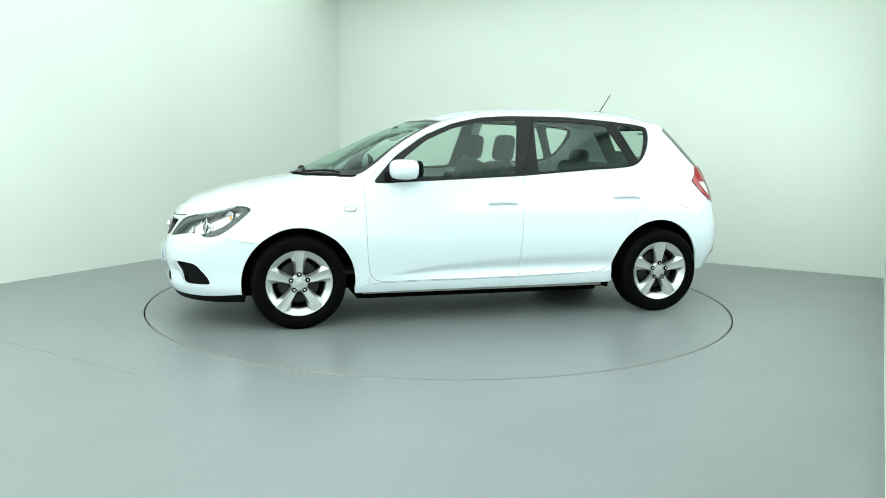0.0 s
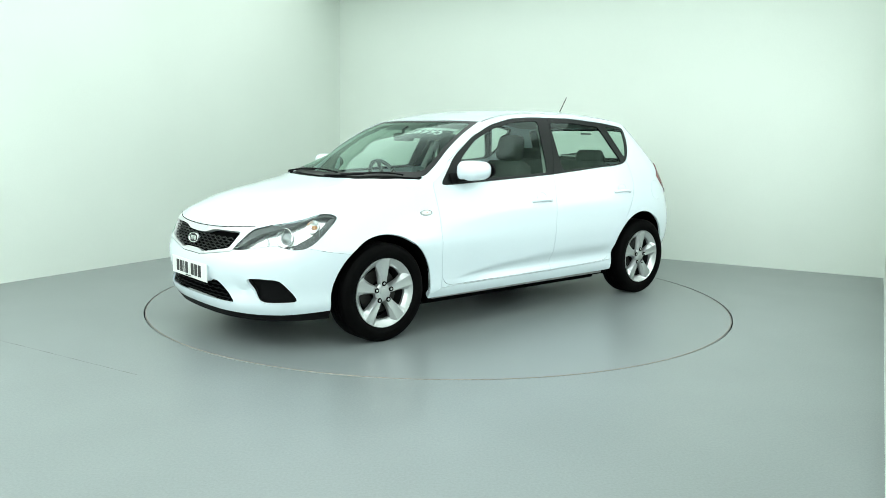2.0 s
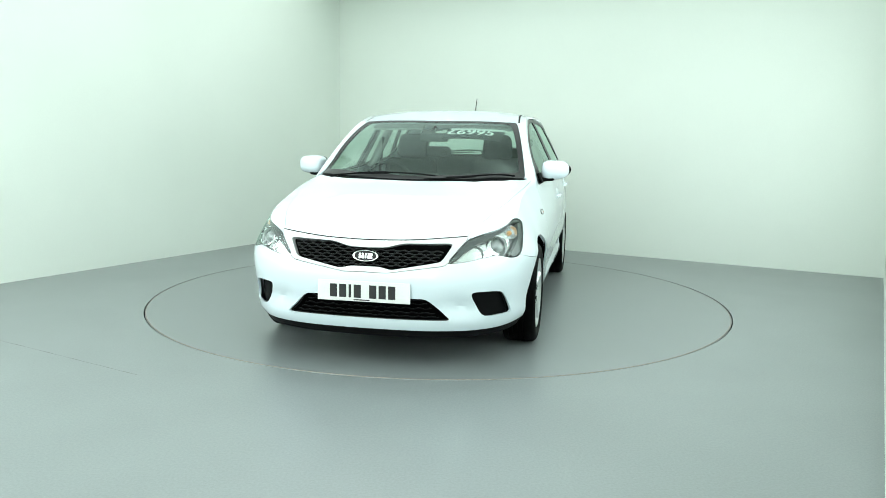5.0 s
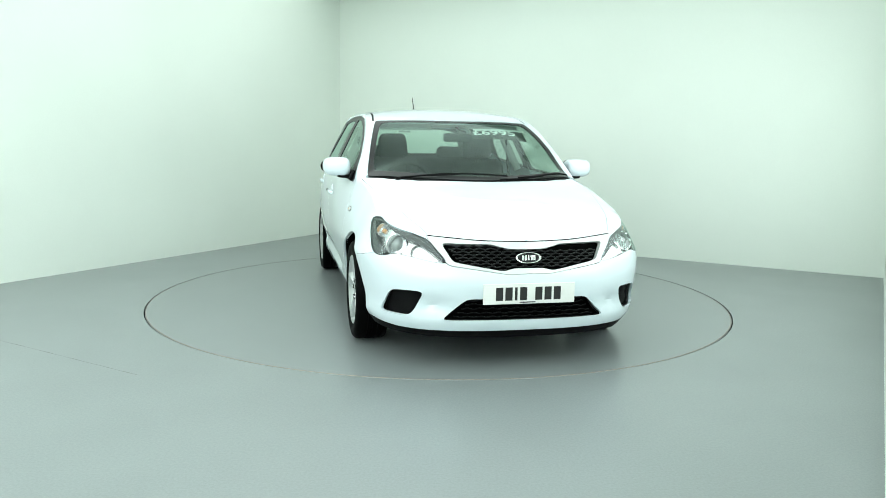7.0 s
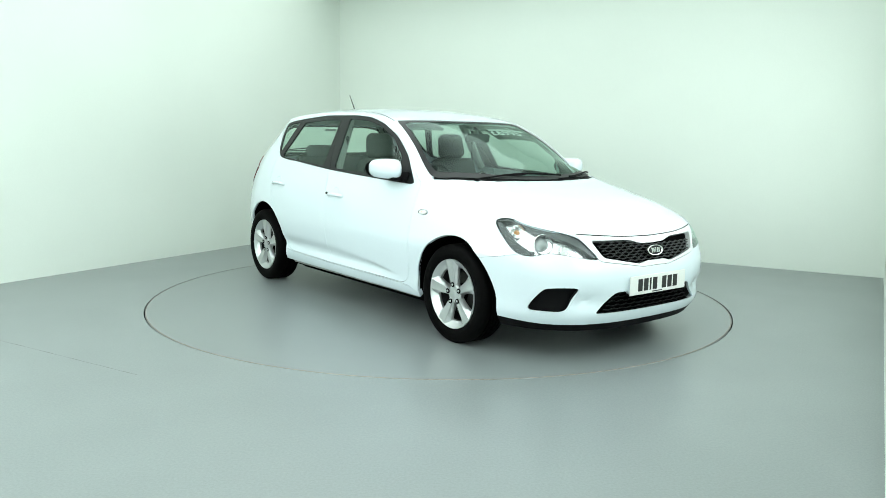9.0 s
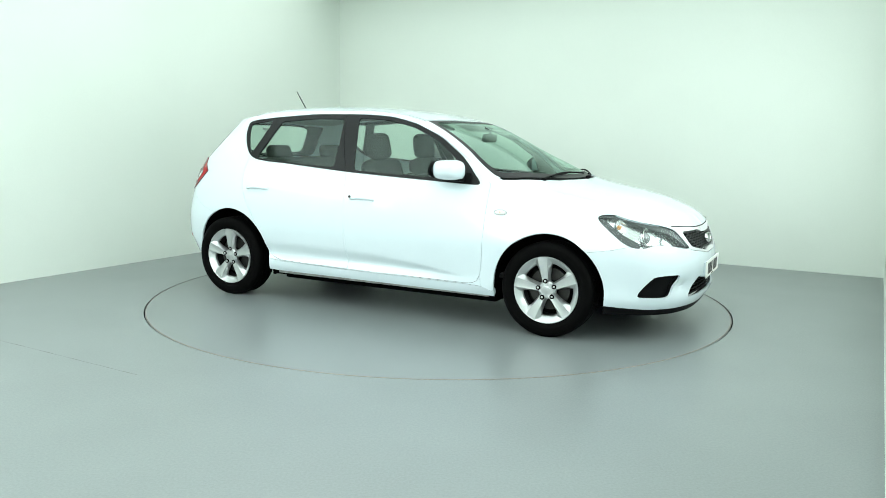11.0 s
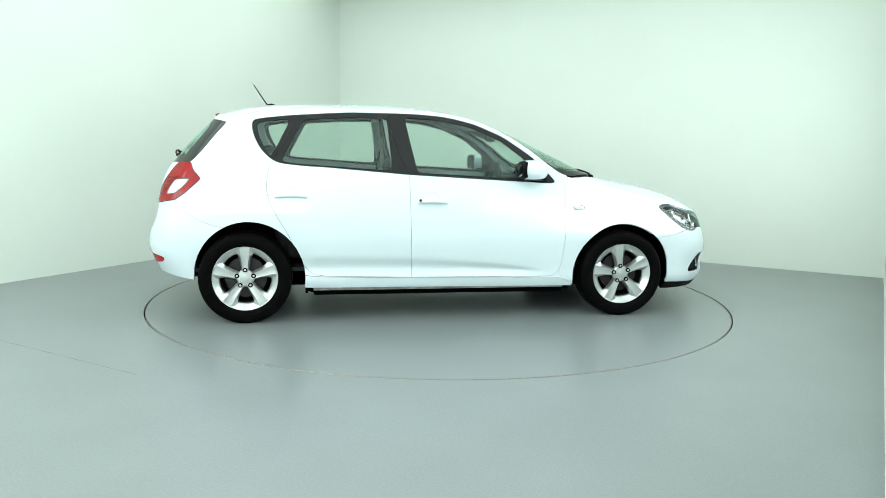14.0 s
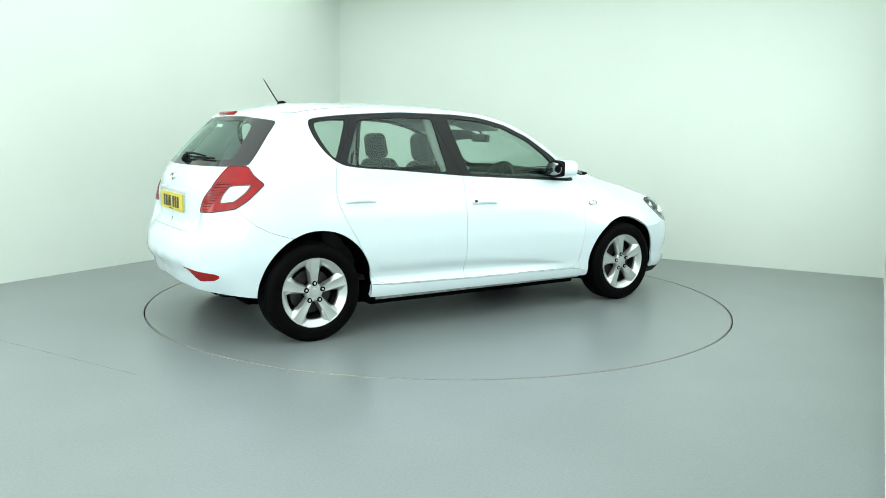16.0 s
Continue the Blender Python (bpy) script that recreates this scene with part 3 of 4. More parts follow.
def form_normals(f, u, v, up):
    """Normals of a form given as f(u, v)."""
    h = .002
    n = np.cross(f(u + h, v) - f(u - h, v), f(u, v + h) - f(u, v - h))
    n /= np.maximum(np.linalg.norm(n, axis=1, keepdims=True), 1e-9)
    p = f(u, v)
    ref = np.tile((0.0, 0.0, 1.0), (len(u), 1)) if up else p - np.stack([np.clip(p[:, 0], -2.75, .3), 0 * p[:, 0], p[:, 2]], 1)
    return n * np.where((n * ref).sum(1, keepdims=True) < 0, -1, 1)


wn = form_normals(wrap, np.clip(wv[:, 0], .003, S_END - .003), wv[:, 1], False)
tn = form_normals(top, np.clip(tv[:, 0], -2.98, .78), np.maximum(tv[:, 1], .003) * .98, True)
for pts, nn in ((wp, wn), (tp, tn)):
    nn[:, 1] = np.where(pts[:, 1] == 0, 0, nn[:, 1])
SOURCES = ((wp, wf, region, wn), (tp, tf, t_region, tn))


def panel(names, sides, gap_w=.0013, flange=.014, sink=0.0):
    """A bmesh of the named regions on one side (1, -1) or on both, with folded edges and, if asked, sunk below the skin."""
    bm = bmesh.new()
    form = bm.verts.layers.float_vector.new("form_normal")
    for side in sides:
        for pts, faces, reg, nrm in SOURCES:
            idx = np.where(np.isin(reg, names))[0]
            if not len(idx):
                continue
            use = {}
            for f in faces[idx]:
                vs = []
                for i in f:
                    if i not in use:
                        use[i] = bm.verts.new((pts[i][0], pts[i][1] * side, pts[i][2]))
                        use[i][form] = Vector((nrm[i][0], nrm[i][1] * side, nrm[i][2])).normalized()
                    vs.append(use[i])
                a, b, c = (v.co for v in vs)
                n, mid = (b - a).cross(c - a), (a + b + c) / 3
                out = Vector((0, 0, 1)) if pts is tp else mid - Vector((min(max(mid.x, -2.75), .3), 0, mid.z))
                try:
                    bm.faces.new(vs if n.dot(out) > 0 else vs[::-1])
                except ValueError:
                    pass
    bmesh.ops.remove_doubles(bm, verts=bm.verts, dist=.0025)
    for f in list(bm.faces):
        if f.calc_area() < 1e-9:
            bm.faces.remove(f)
    bm.normal_update()
    normal = {v: v[form].copy() for v in bm.verts}
    shift = {}
    for e in bm.edges:
        if e.is_boundary:
            f = e.link_faces[0]
            d = (e.verts[1].co - e.verts[0].co).normalized().cross((normal[e.verts[0]] + normal[e.verts[1]]).normalized())
            mid = (e.verts[0].co + e.verts[1].co) / 2
            if d.dot(f.calc_center_median() - mid) < 0:
                d = -d
            for v in e.verts:
                shift.setdefault(v, []).append(d)
    edges = [e for e in bm.edges if e.is_boundary]
    for v, ds in shift.items():
        s = sum(ds, Vector())
        if s.length > 1e-6:
            v.co += s.normalized() * gap_w
    if sink:
        for v in bm.verts:
            v.co -= normal[v] * sink
    if flange and edges:
        rim = bmesh.ops.extrude_edge_only(bm, edges=edges)
        new_verts = [g for g in rim["geom"] if isinstance(g, bmesh.types.BMVert)]
        for v in new_verts:
            src = next((e.other_vert(v) for e in v.link_edges if e.other_vert(v) in normal), None)
            if src:
                v.co -= normal[src] * flange
    return bm


car = tagged(new("car"), "white five-door hatchback car on a grey turntable", "car")
bonnet = car_part("bonnet", panel(["bonnet"], (1, -1), gap_w=.0018), WHITE, car)
# Added black sheet: stands for the darkness seen through the bonnet gaps.
car_part("bonnet_gap_backing", panel(["bonnet"], (1, -1), gap_w=-.010, flange=0, sink=.035), VOID, bonnet, "black sheet added under the bonnet to darken its gaps")
roof = car_part("roof", panel(["roof", "spoiler"], (1, -1), flange=.03), WHITE, car)
bumper_f = car_part("front_bumper", panel(["front_bumper"], (1, -1), flange=.014), WHITE, car)
car_part("lip", panel(["lip"], (1, -1), gap_w=0, flange=.05), PLASTIC, bumper_f, "black plastic lower lip")
bumper_r = car_part("rear_bumper", panel(["bumper_r"], (1, -1), gap_w=.0006, flange=.014), WHITE, car)
hatch = car_part("tailgate", panel(["hatch"], (1, -1)), WHITE, car)
rear_screen = car_part("rear_window", panel(["screen_ri"], (1, -1), gap_w=0, flange=0, sink=.003), SIDE_GLASS, hatch, "tinted rear window glass", true_normals=True)
car_part("window_border", panel(["screen_r"], (1, -1), gap_w=.001, flange=.01, sink=.002), GLOSS_BLACK, hatch, "black glazed window border")
windscreen = car_part("windscreen", panel(["screen_fi"], (1, -1), gap_w=0, flange=0, sink=.003), GLASS, car, "green-tinted windscreen glass", true_normals=True)
car_part("screen_border", panel(["screen_f"], (1, -1), gap_w=.001, flange=.01, sink=.002), BLACK, windscreen, "black windscreen border")
car_part("cowl", panel(["cowl"], (1, -1), gap_w=0, flange=.02, sink=.012), PLASTIC, car, "black plastic cowl under the wipers")
grille_frame = car_part("grille_surround", panel(["surround"], (1, -1), gap_w=.002, flange=.03), SATIN, car)

for side in (1, -1):
    body_side = car_part("body_side", panel(["body_side"] if side > 0 else ["body_side", "fuel_flap"], (side,), flange=.013), WHITE, car)
    car_part("quarter_window_frame", panel(["frame_q"], (side,), gap_w=.001, flange=.012, sink=.002), BLACK, body_side, "black window surround")
    car_part("quarter_window", panel(["glass_q"], (side,), gap_w=0, flange=0, sink=.005), SIDE_GLASS, body_side, "small fixed quarter window", true_normals=True)
    car_part("roof_moulding", panel(["ditch"], (side,), gap_w=0, flange=.01, sink=.002), PLASTIC, body_side, "black roof moulding strip")
    if side > 0:
        car_part("fuel_flap", panel(["fuel_flap"], (side,), flange=.012), WHITE, body_side, "round white fuel flap")
    car_part("wing", panel(["wing"], (side,), gap_w=.0009, flange=.02), WHITE, car)
    car_part("sill", panel(["sill"], (side,), flange=.03), WHITE, car)
    for name, d, fr, gl in (("front_door", "front_door", "frame_f", "glass_f"), ("rear_door", "rear_door", "frame_r", "glass_r")):
        door = car_part(name, panel([d], (side,)), WHITE, car)
        car_part("window_frame", panel([fr], (side,), gap_w=.0015, flange=.014, sink=.002), BLACK, door, "black window frame")
        car_part("window", panel([gl], (side,), gap_w=0, flange=0, sink=.006), SIDE_GLASS, door, "tinted side window", true_normals=True)


# ---- fittings of the car ----
def skin(s, z, side=1, out=0.0):
    """A point on the wrapped body, out metres proud of it, and the way outward there."""
    p, a, b = (Vector(wrap(s + i * .004, z + j * .004)) for i, j in ((0, 0), (1, 0), (0, 1)))
    n = (b - p).cross(a - p).normalized()
    if n.dot(p - Vector((min(max(p.x, -2.7), .25), 0, .6))) < 0:
        n = -n
    p = p + n * out
    return Vector((p.x, p.y * side, p.z)), Vector((n.x, n.y * side, n.z))


def at_skin(s, z, side=1, out=0.0):
    """A frame on the skin: local z points outward, local y upward."""
    p, n = skin(s, z, side, out)
    return Matrix.Translation(p) @ n.to_track_quat("Z", "Y").to_matrix().to_4x4()


def front_surface(y, z, out=0.0):
    p, n = skin(s_at(z, y=abs(y)), z, 1 if y >= 0 else -1, out)
    return p


def tail_surface(y, z, out=0.0):
    p, n = skin(s_at(z, y=abs(y), rear=True), z, 1 if y >= 0 else -1, out)
    return p


# Wheels: five broad spokes, a deep barrel, tyre, bolts and brake disc.
def wheel(x, side, phase):
    wide = .862
    zaxis = Vector((0, side, 0))
    yaxis = Vector((0, 0, 1))
    xaxis = yaxis.cross(zaxis)
    m = Matrix((xaxis, yaxis, zaxis)).transposed().to_4x4()
    m = Matrix.Translation((x, side * wide, .306)) @ m @ Matrix.Rotation(radians(phase), 4, "Z")
    bm = bmesh.new()
    lathe(bm, [(.2170, -.012), (.2170, .001), (.2155, .004), (.2115, .0035), (.2070, .0000), (.1960, -.008), (.1830, -.018), (.1730, -.030), (.1700, -.046)], m, 80)
    for k in range(5):
        r = m @ Matrix.Rotation(2 * math.pi * k / 5 + math.pi / 2, 4, "Z")
        rows = []
        for d, top_w, base_w, th, bh in ((.030, .016, .024, -.012, -.050), (.062, .018, .028, -.011, -.048), (.10, .0215, .033, -.006, -.046), (.135, .0245, .041, -.002, -.044), (.160, .0265, .051, .000, -.042), (.180, .0285, .066, .002, -.038), (.2080, .0315, .082, .0028, -.030)):
            rows.append([bm.verts.new(r @ Vector((d, w, h))) for w, h in ((-base_w, bh), (-base_w * .96, th - .022), (-top_w, th), (-top_w * .25, th - .0025), (top_w * .25, th - .0025), (top_w, th), (base_w * .96, th - .022), (base_w, bh))])
        for a, b in zip(rows, rows[1:]):
            for i in range(7):
                bm.faces.new((a[i], b[i], b[i + 1], a[i + 1]))
            bm.faces.new((a[7], b[7], b[0], a[0]))
        bm.faces.new(rows[-1])
    lathe(bm, [(.0001, -.013), (.036, -.013), (.050, -.0155), (.058, -.024), (.060, -.05)], m, 40)
    bmesh.ops.recalc_face_normals(bm, faces=bm.faces)
    w = car_part("wheel", bm, ALLOY, car, "silver five-spoke alloy wheel", crease=28)
    bm = lathe(bmesh.new(), [(.214, -.006), (.220, .002), (.228, .006), (.236, .0065), (.239, .0085), (.250, .010), (.270, .0115), (.285, .008), (.297, .000), (.3065, -.012), (.3085, -.03), (.3088, -0.055), (.3025, -0.056), (.3025, -0.062), (.3088, -0.063), (.3088, -0.085), (.3025, -0.086), (.3025, -0.092), (.3088, -0.093), (.3088, -0.115), (.3025, -0.116), (.3025, -0.122), (.3088, -0.123), (.3088, -0.145), (.3025, -0.146), (.3025, -0.152), (.3088, -0.153), (.3085, -.165), (.300, -.185), (.270, -.195), (.214, -.19)], m, 96)
    bmesh.ops.recalc_face_normals(bm, faces=bm.faces)
    # The barrel's dark colour carries the shade inside the rim.
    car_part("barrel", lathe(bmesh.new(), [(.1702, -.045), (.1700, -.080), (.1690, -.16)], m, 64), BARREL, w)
    tyre = car_part("tyre", bm, RUBBER, w, "black rubber tyre")
    bm = bmesh.new()
    lathe(bm, [(.0001, -.0085), (.020, -.0088), (.026, -.0105), (.0275, -.015)], m, 32)
    car_part("hub_cap", bm, ALLOY, w)
    for k in range(5):
        a = 2 * math.pi * k / 5 + math.pi / 2
        q = m @ Matrix.Translation((.057 * math.cos(a), .057 * math.sin(a), 0))
        # Shallow black cup round the bolt: the recess's shade is put into its colour.
        bm = lathe(bmesh.new(), [(.0160, -.0140), (.0152, -.0075), (.0120, -.0090)], q, 20)
        disc_face(bm, .0120, -.0090, q, 20)
        car_part("bolt_recess_shade", bm, VOID, w)
        bm = lathe(bmesh.new(), [(.0001, -.0035), (.0055, -.0040), (.0078, -.006), (.0078, -.02)], q, 6)
        car_part("wheel_bolt", bm, ALLOY, w, smooth=False)
    bm = lathe(bmesh.new(), [(.06, -.078), (.138, -.078), (.138, -.096), (.06, -.096)], m, 64)
    car_part("brake_disc", bm, STEEL, w, "grey steel brake disc")
    # Black plate that paints the dark depth between the spokes.
    bm = lathe(bmesh.new(), [(.001, -.11), (.192, -.11)], m, 48)
    car_part("back_plate", bm, VOID, w)
    q = m @ Matrix.Translation((.207 * math.cos(4.3), .207 * math.sin(4.3), -.012)) @ Matrix.Rotation(.5, 4, "X")
    bm = lathe(bmesh.new(), [(.0035, -.01), (.0045, .0), (.0045, .012), (.001, .014)], q, 10)
    car_part("valve", bm, RUBBER, w)
    # liner over the wheel
    cx, cz, cr = ARCH[0] if x > -1 else ARCH[1]
    bm = bmesh.new()
    tall = 1.0 if x > -1 else 1.05
    arc = [(cx + cr * math.cos(a), cz + cr * tall * math.sin(a)) for a in np.linspace(0, math.pi, 40)]
    arc = [(cx + cr, float(low_z(s_of_plan_x(cx + cr))) + .004)] + arc + [(cx - cr, float(low_z(s_of_plan_x(cx - cr))) + .004)]
    rim = [skin(s_at(q, x=p), q, side, -.009)[0] for p, q in arc]
    rings = [[bm.verts.new(p) for p in rim]]
    for y, k in ((.74, 1.05), (.60, 1.05), (.55, .8), (.55, .05)):
        rings.append([bm.verts.new((cx + (p - cx) * k, side * min(y, abs(v.y) - .01), cz + (q - cz) * k)) for (p, q), v in zip(arc, rim)])
    for a, b in zip(rings, rings[1:]):
        for i in range(len(arc) - 1):
            bm.faces.new((a[i], a[i + 1], b[i + 1], b[i]))
    car_part("wheel_arch_liner", bm, VOID, car, "black wheel arch liner")


for x, ph_l, ph_r in ((0.0, 0, 8), (-2.65, -2, 0)):
    wheel(x, 1, ph_l)
    wheel(x, -1, ph_r)

# Dark shell behind the panel gaps, underbody and cabin floor.
bm = bmesh.new()
for side in (1, -1):
    S = np.linspace(0, S_END, 150)
    rows = []
    for k in range(18):
        row = []
        for s in S:
            z0, z1 = max(.26, float(low_z(s)) + .05), min(float(edge_z(s)) - .035, .93)
            if s > S_END - 1.1:
                z1 = 1.02
            p, n = skin(s, z0 + (z1 - z0) * k / 17, side, -.045)
            row.append(bm.verts.new((p.x, max(p.y * side, 0) * side, p.z)))
        rows.append(row)
    for a, b in zip(rows, rows[1:]):
        for i in range(len(S) - 1):
            c = (a[i].co + b[i + 1].co) / 2
            if any((c.x - cx) ** 2 + (c.z - cz) ** 2 < (r + .03) ** 2 for cx, cz, r in ARCH):
                continue
            if c.x > .25 and c.z > .52:
                continue
            bm.faces.new((a[i], a[i + 1], b[i + 1], b[i]))
car_part("inner_shell", bm, TRIM, car, "dark inner shell and door cards")
bm = slab(bmesh.new(), [(.66, -.55), (.40, -.74), (.385, -.5), (-.385, -.5), (-.40, -.79), (-2.22, -.79), (-2.24, -.5), (-2.95, -.5),
                        (-2.95, .5), (-2.24, .5), (-2.22, .79), (-.40, .79), (-.385, .5), (.385, .5), (.40, .74), (.66, .55)], .195, .30)
car_part("underbody", bm, VOID, car, "black underbody")
for name, x0, x1, wide, low in (("engine_tray", .60, .36, .60, .165), ("subframe", .34, -.34, .50, .165), ("floor_pan", -.40, -2.20, .72, .160), ("rear_floor", -2.26, -2.92, .46, .185)):
    car_part(name, box(bmesh.new(), (x0 - x1, 2 * wide, .20 - low), Matrix.Translation(((x0 + x1) / 2, 0, (low + .1945) / 2)), .012), VOID, car)
for side in (1, -1):
    bm = box(bmesh.new(), (1.78, .012, .030), Matrix.Translation((-1.31, side * .800, .222)), .005)
    car_part("sill_flange", bm, FLANGE, car, "chipped grey sill flange")
    for gx in (-2.245, -.385):
        car_part("mud_guard", box(bmesh.new(), (.02, .36, .11), Matrix.Translation((gx, side * .63, .245)), .005), VOID, car)
    bm = box(bmesh.new(), (.05, .04, .05), Matrix.Translation((-2.215, side * .78, .225)), .01)
    car_part("mud_stop", bm, VOID, car)
bm = tube(bmesh.new(), [(-2.7, -.45, .26), (-2.95, -.45, .27), (-3.12, -.45, .285)], .024, 16)
car_part("exhaust_pipe", bm, STEEL, car, "dull steel exhaust pipe")
bm = box(bmesh.new(), (.42, 1.0, .11), Matrix.Translation((-2.0, 0, .18)), .03)
car_part("fuel_tank", bm, VOID, car)

# Nose: grille mesh, badge, intake, recesses, plate.
grille = car_part("grille_mesh", panel(["grille"], (1, -1), gap_w=0, flange=0, sink=.028), VOID, grille_frame, "black honeycomb grille")
for k in range(9):
    z = .560 + k * .0155
    run = []
    for i, y in enumerate(np.linspace(-.46, .46, 93)):
        zz = z + .0035 * math.sin(y * 2 * math.pi / .062 + (math.pi if k % 2 else 0))
        ok = inside(GRILLE, np.array([(s_at(zz, y=abs(y)), zz)]))[0]
        if ok:
            run.append(front_surface(y, zz, -.010))
        elif len(run) > 3:
            break
        else:
            run = []
    run = run[2:-2]
    if len(run) > 3:
        groups = [[]]
        for p in run:
            if groups[-1] and (p - groups[-1][-1]).length > .03:
                groups.append([])
            groups[-1].append(p)
        for g in groups:
            if len(g) > 2:
                car_part("grille_bar", tube(bmesh.new(), g, .0042, 6), BLACK, grille_frame)
# Thin black tube added to draw the shaded gap along the bonnet's front edge.
gap_line_s = np.linspace(0, s_at(.716, y=.535), 24)
gap_line_pts = [Vector(wrap(s, float(edge_z(s)))) - Vector((.0015, 0, .0005)) for s in gap_line_s]
gap_line_pts = [Vector((p.x, -p.y, p.z)) for p in gap_line_pts[:0:-1]] + gap_line_pts
car_part("bonnet_gap_line", tube(bmesh.new(), gap_line_pts, .0034, 8), VOID, bonnet, "black line drawn for the shaded gap at the bonnet edge")
badge = Matrix.Translation((.846, 0, .620)) @ Matrix(((0, 0, 1, 0), (1, 0, 0, 0), (0, 1, 0, 0), (0, 0, 0, 1))) @ Matrix.Rotation(radians(-12), 4, "X")


def oval_badge(m, rx, ry, parent):
    sc = m @ Matrix.Diagonal((rx, ry, 1, 1))
    bm = lathe(bmesh.new(), [(1.0, -.012), (1.0, .004), (.96, .006), (.86, .005), (.82, .001)], sc, 48)
    b = car_part("badge", bm, CHROME, parent, "oval chrome badge with plain bars")
    bm = disc_face(bmesh.new(), .85, .001, sc, 40)
    car_part("badge_field", bm, BLACK, b)
    for px, w in ((-.42, .16), (-.2, .16), (.02, .1), (.26, .16), (.46, .16)):
        bm = box(bmesh.new(), (w * rx, ry * .9, .003), m @ Matrix.Translation((px * rx, 0, .003)), .0006)
        car_part("badge_bar", bm, CHROME, b, smooth=False)
    return b


oval_badge(badge, .073, .031, grille_frame)
car_part("intake_back", panel(["intake"], (1, -1), gap_w=0, flange=0, sink=.036), VOID, bumper_f, "black lower intake")
for k in range(5):
    z = .298 + k * .021
    half = np.interp(z, [.282, .399], [.425, .305])
    pts = [front_surface(y, z + .003 * math.sin(y * 2 * math.pi / .07 + k * math.pi), -.02) for y in np.linspace(-half, half, 60)]
    car_part("intake_bar", tube(bmesh.new(), pts, .004, 6), PLASTIC, bumper_f)
for side in (1, -1):
    car_part("fog_recess", panel(["recess"], (side,), gap_w=-.004, flange=0, sink=.036), PLASTIC, bumper_f, "black blanked fog lamp recess")


def number_plate(m, face, parent, label):
    """A plate with plain bars for its characters; local x runs along it."""
    plate = car_part("number_plate", box(bmesh.new(), (.522, .112, .006), m, .002), face, parent, label, smooth=False)
    x = -.19
    for k in range(7):
        car_part("plate_bar", box(bmesh.new(), (.014 if k == 2 else .040, .072, .0015), m @ Matrix.Translation((x + (.008 if k == 2 else .02), 0, .0036))), INK, plate, smooth=False)
        x += (.030 if k == 2 else .053) + (.034 if k == 3 else 0)
    car_part("plate_bar", box(bmesh.new(), (.09, .006, .001), m @ Matrix.Translation((-.01, -.047, .0036))), INK, plate, smooth=False)
    return plate


FRONT = Matrix(((0, 0, 1, 0), (1, 0, 0, 0), (0, 1, 0, 0), (0, 0, 0, 1)))      # local z to the car's front, local x to its left
BACK = Matrix(((0, 0, -1, 0), (-1, 0, 0, 0), (0, 1, 0, 0), (0, 0, 0, 1)))     # local z to the car's rear, local x to its right
number_plate(Matrix.Translation((.881, 0, .430)) @ FRONT, PLATE_W, bumper_f, "white number plate with black bars")
car_part("plate_backing", box(bmesh.new(), (.05, .49, .10), Matrix.Translation((.855, 0, .43)), .012), WHITE, bumper_f)

# Headlights.
def lamp_wall(side):
    """The side wall of the lamp, from the skin down to the reflector."""
    bm = panel(["headlight", "bezel"], (side,), gap_w=.001, flange=.050)
    low = [f for f in bm.faces if len(f.verts) == 3]
    bmesh.ops.delete(bm, geom=low, context="FACES")
    return bm


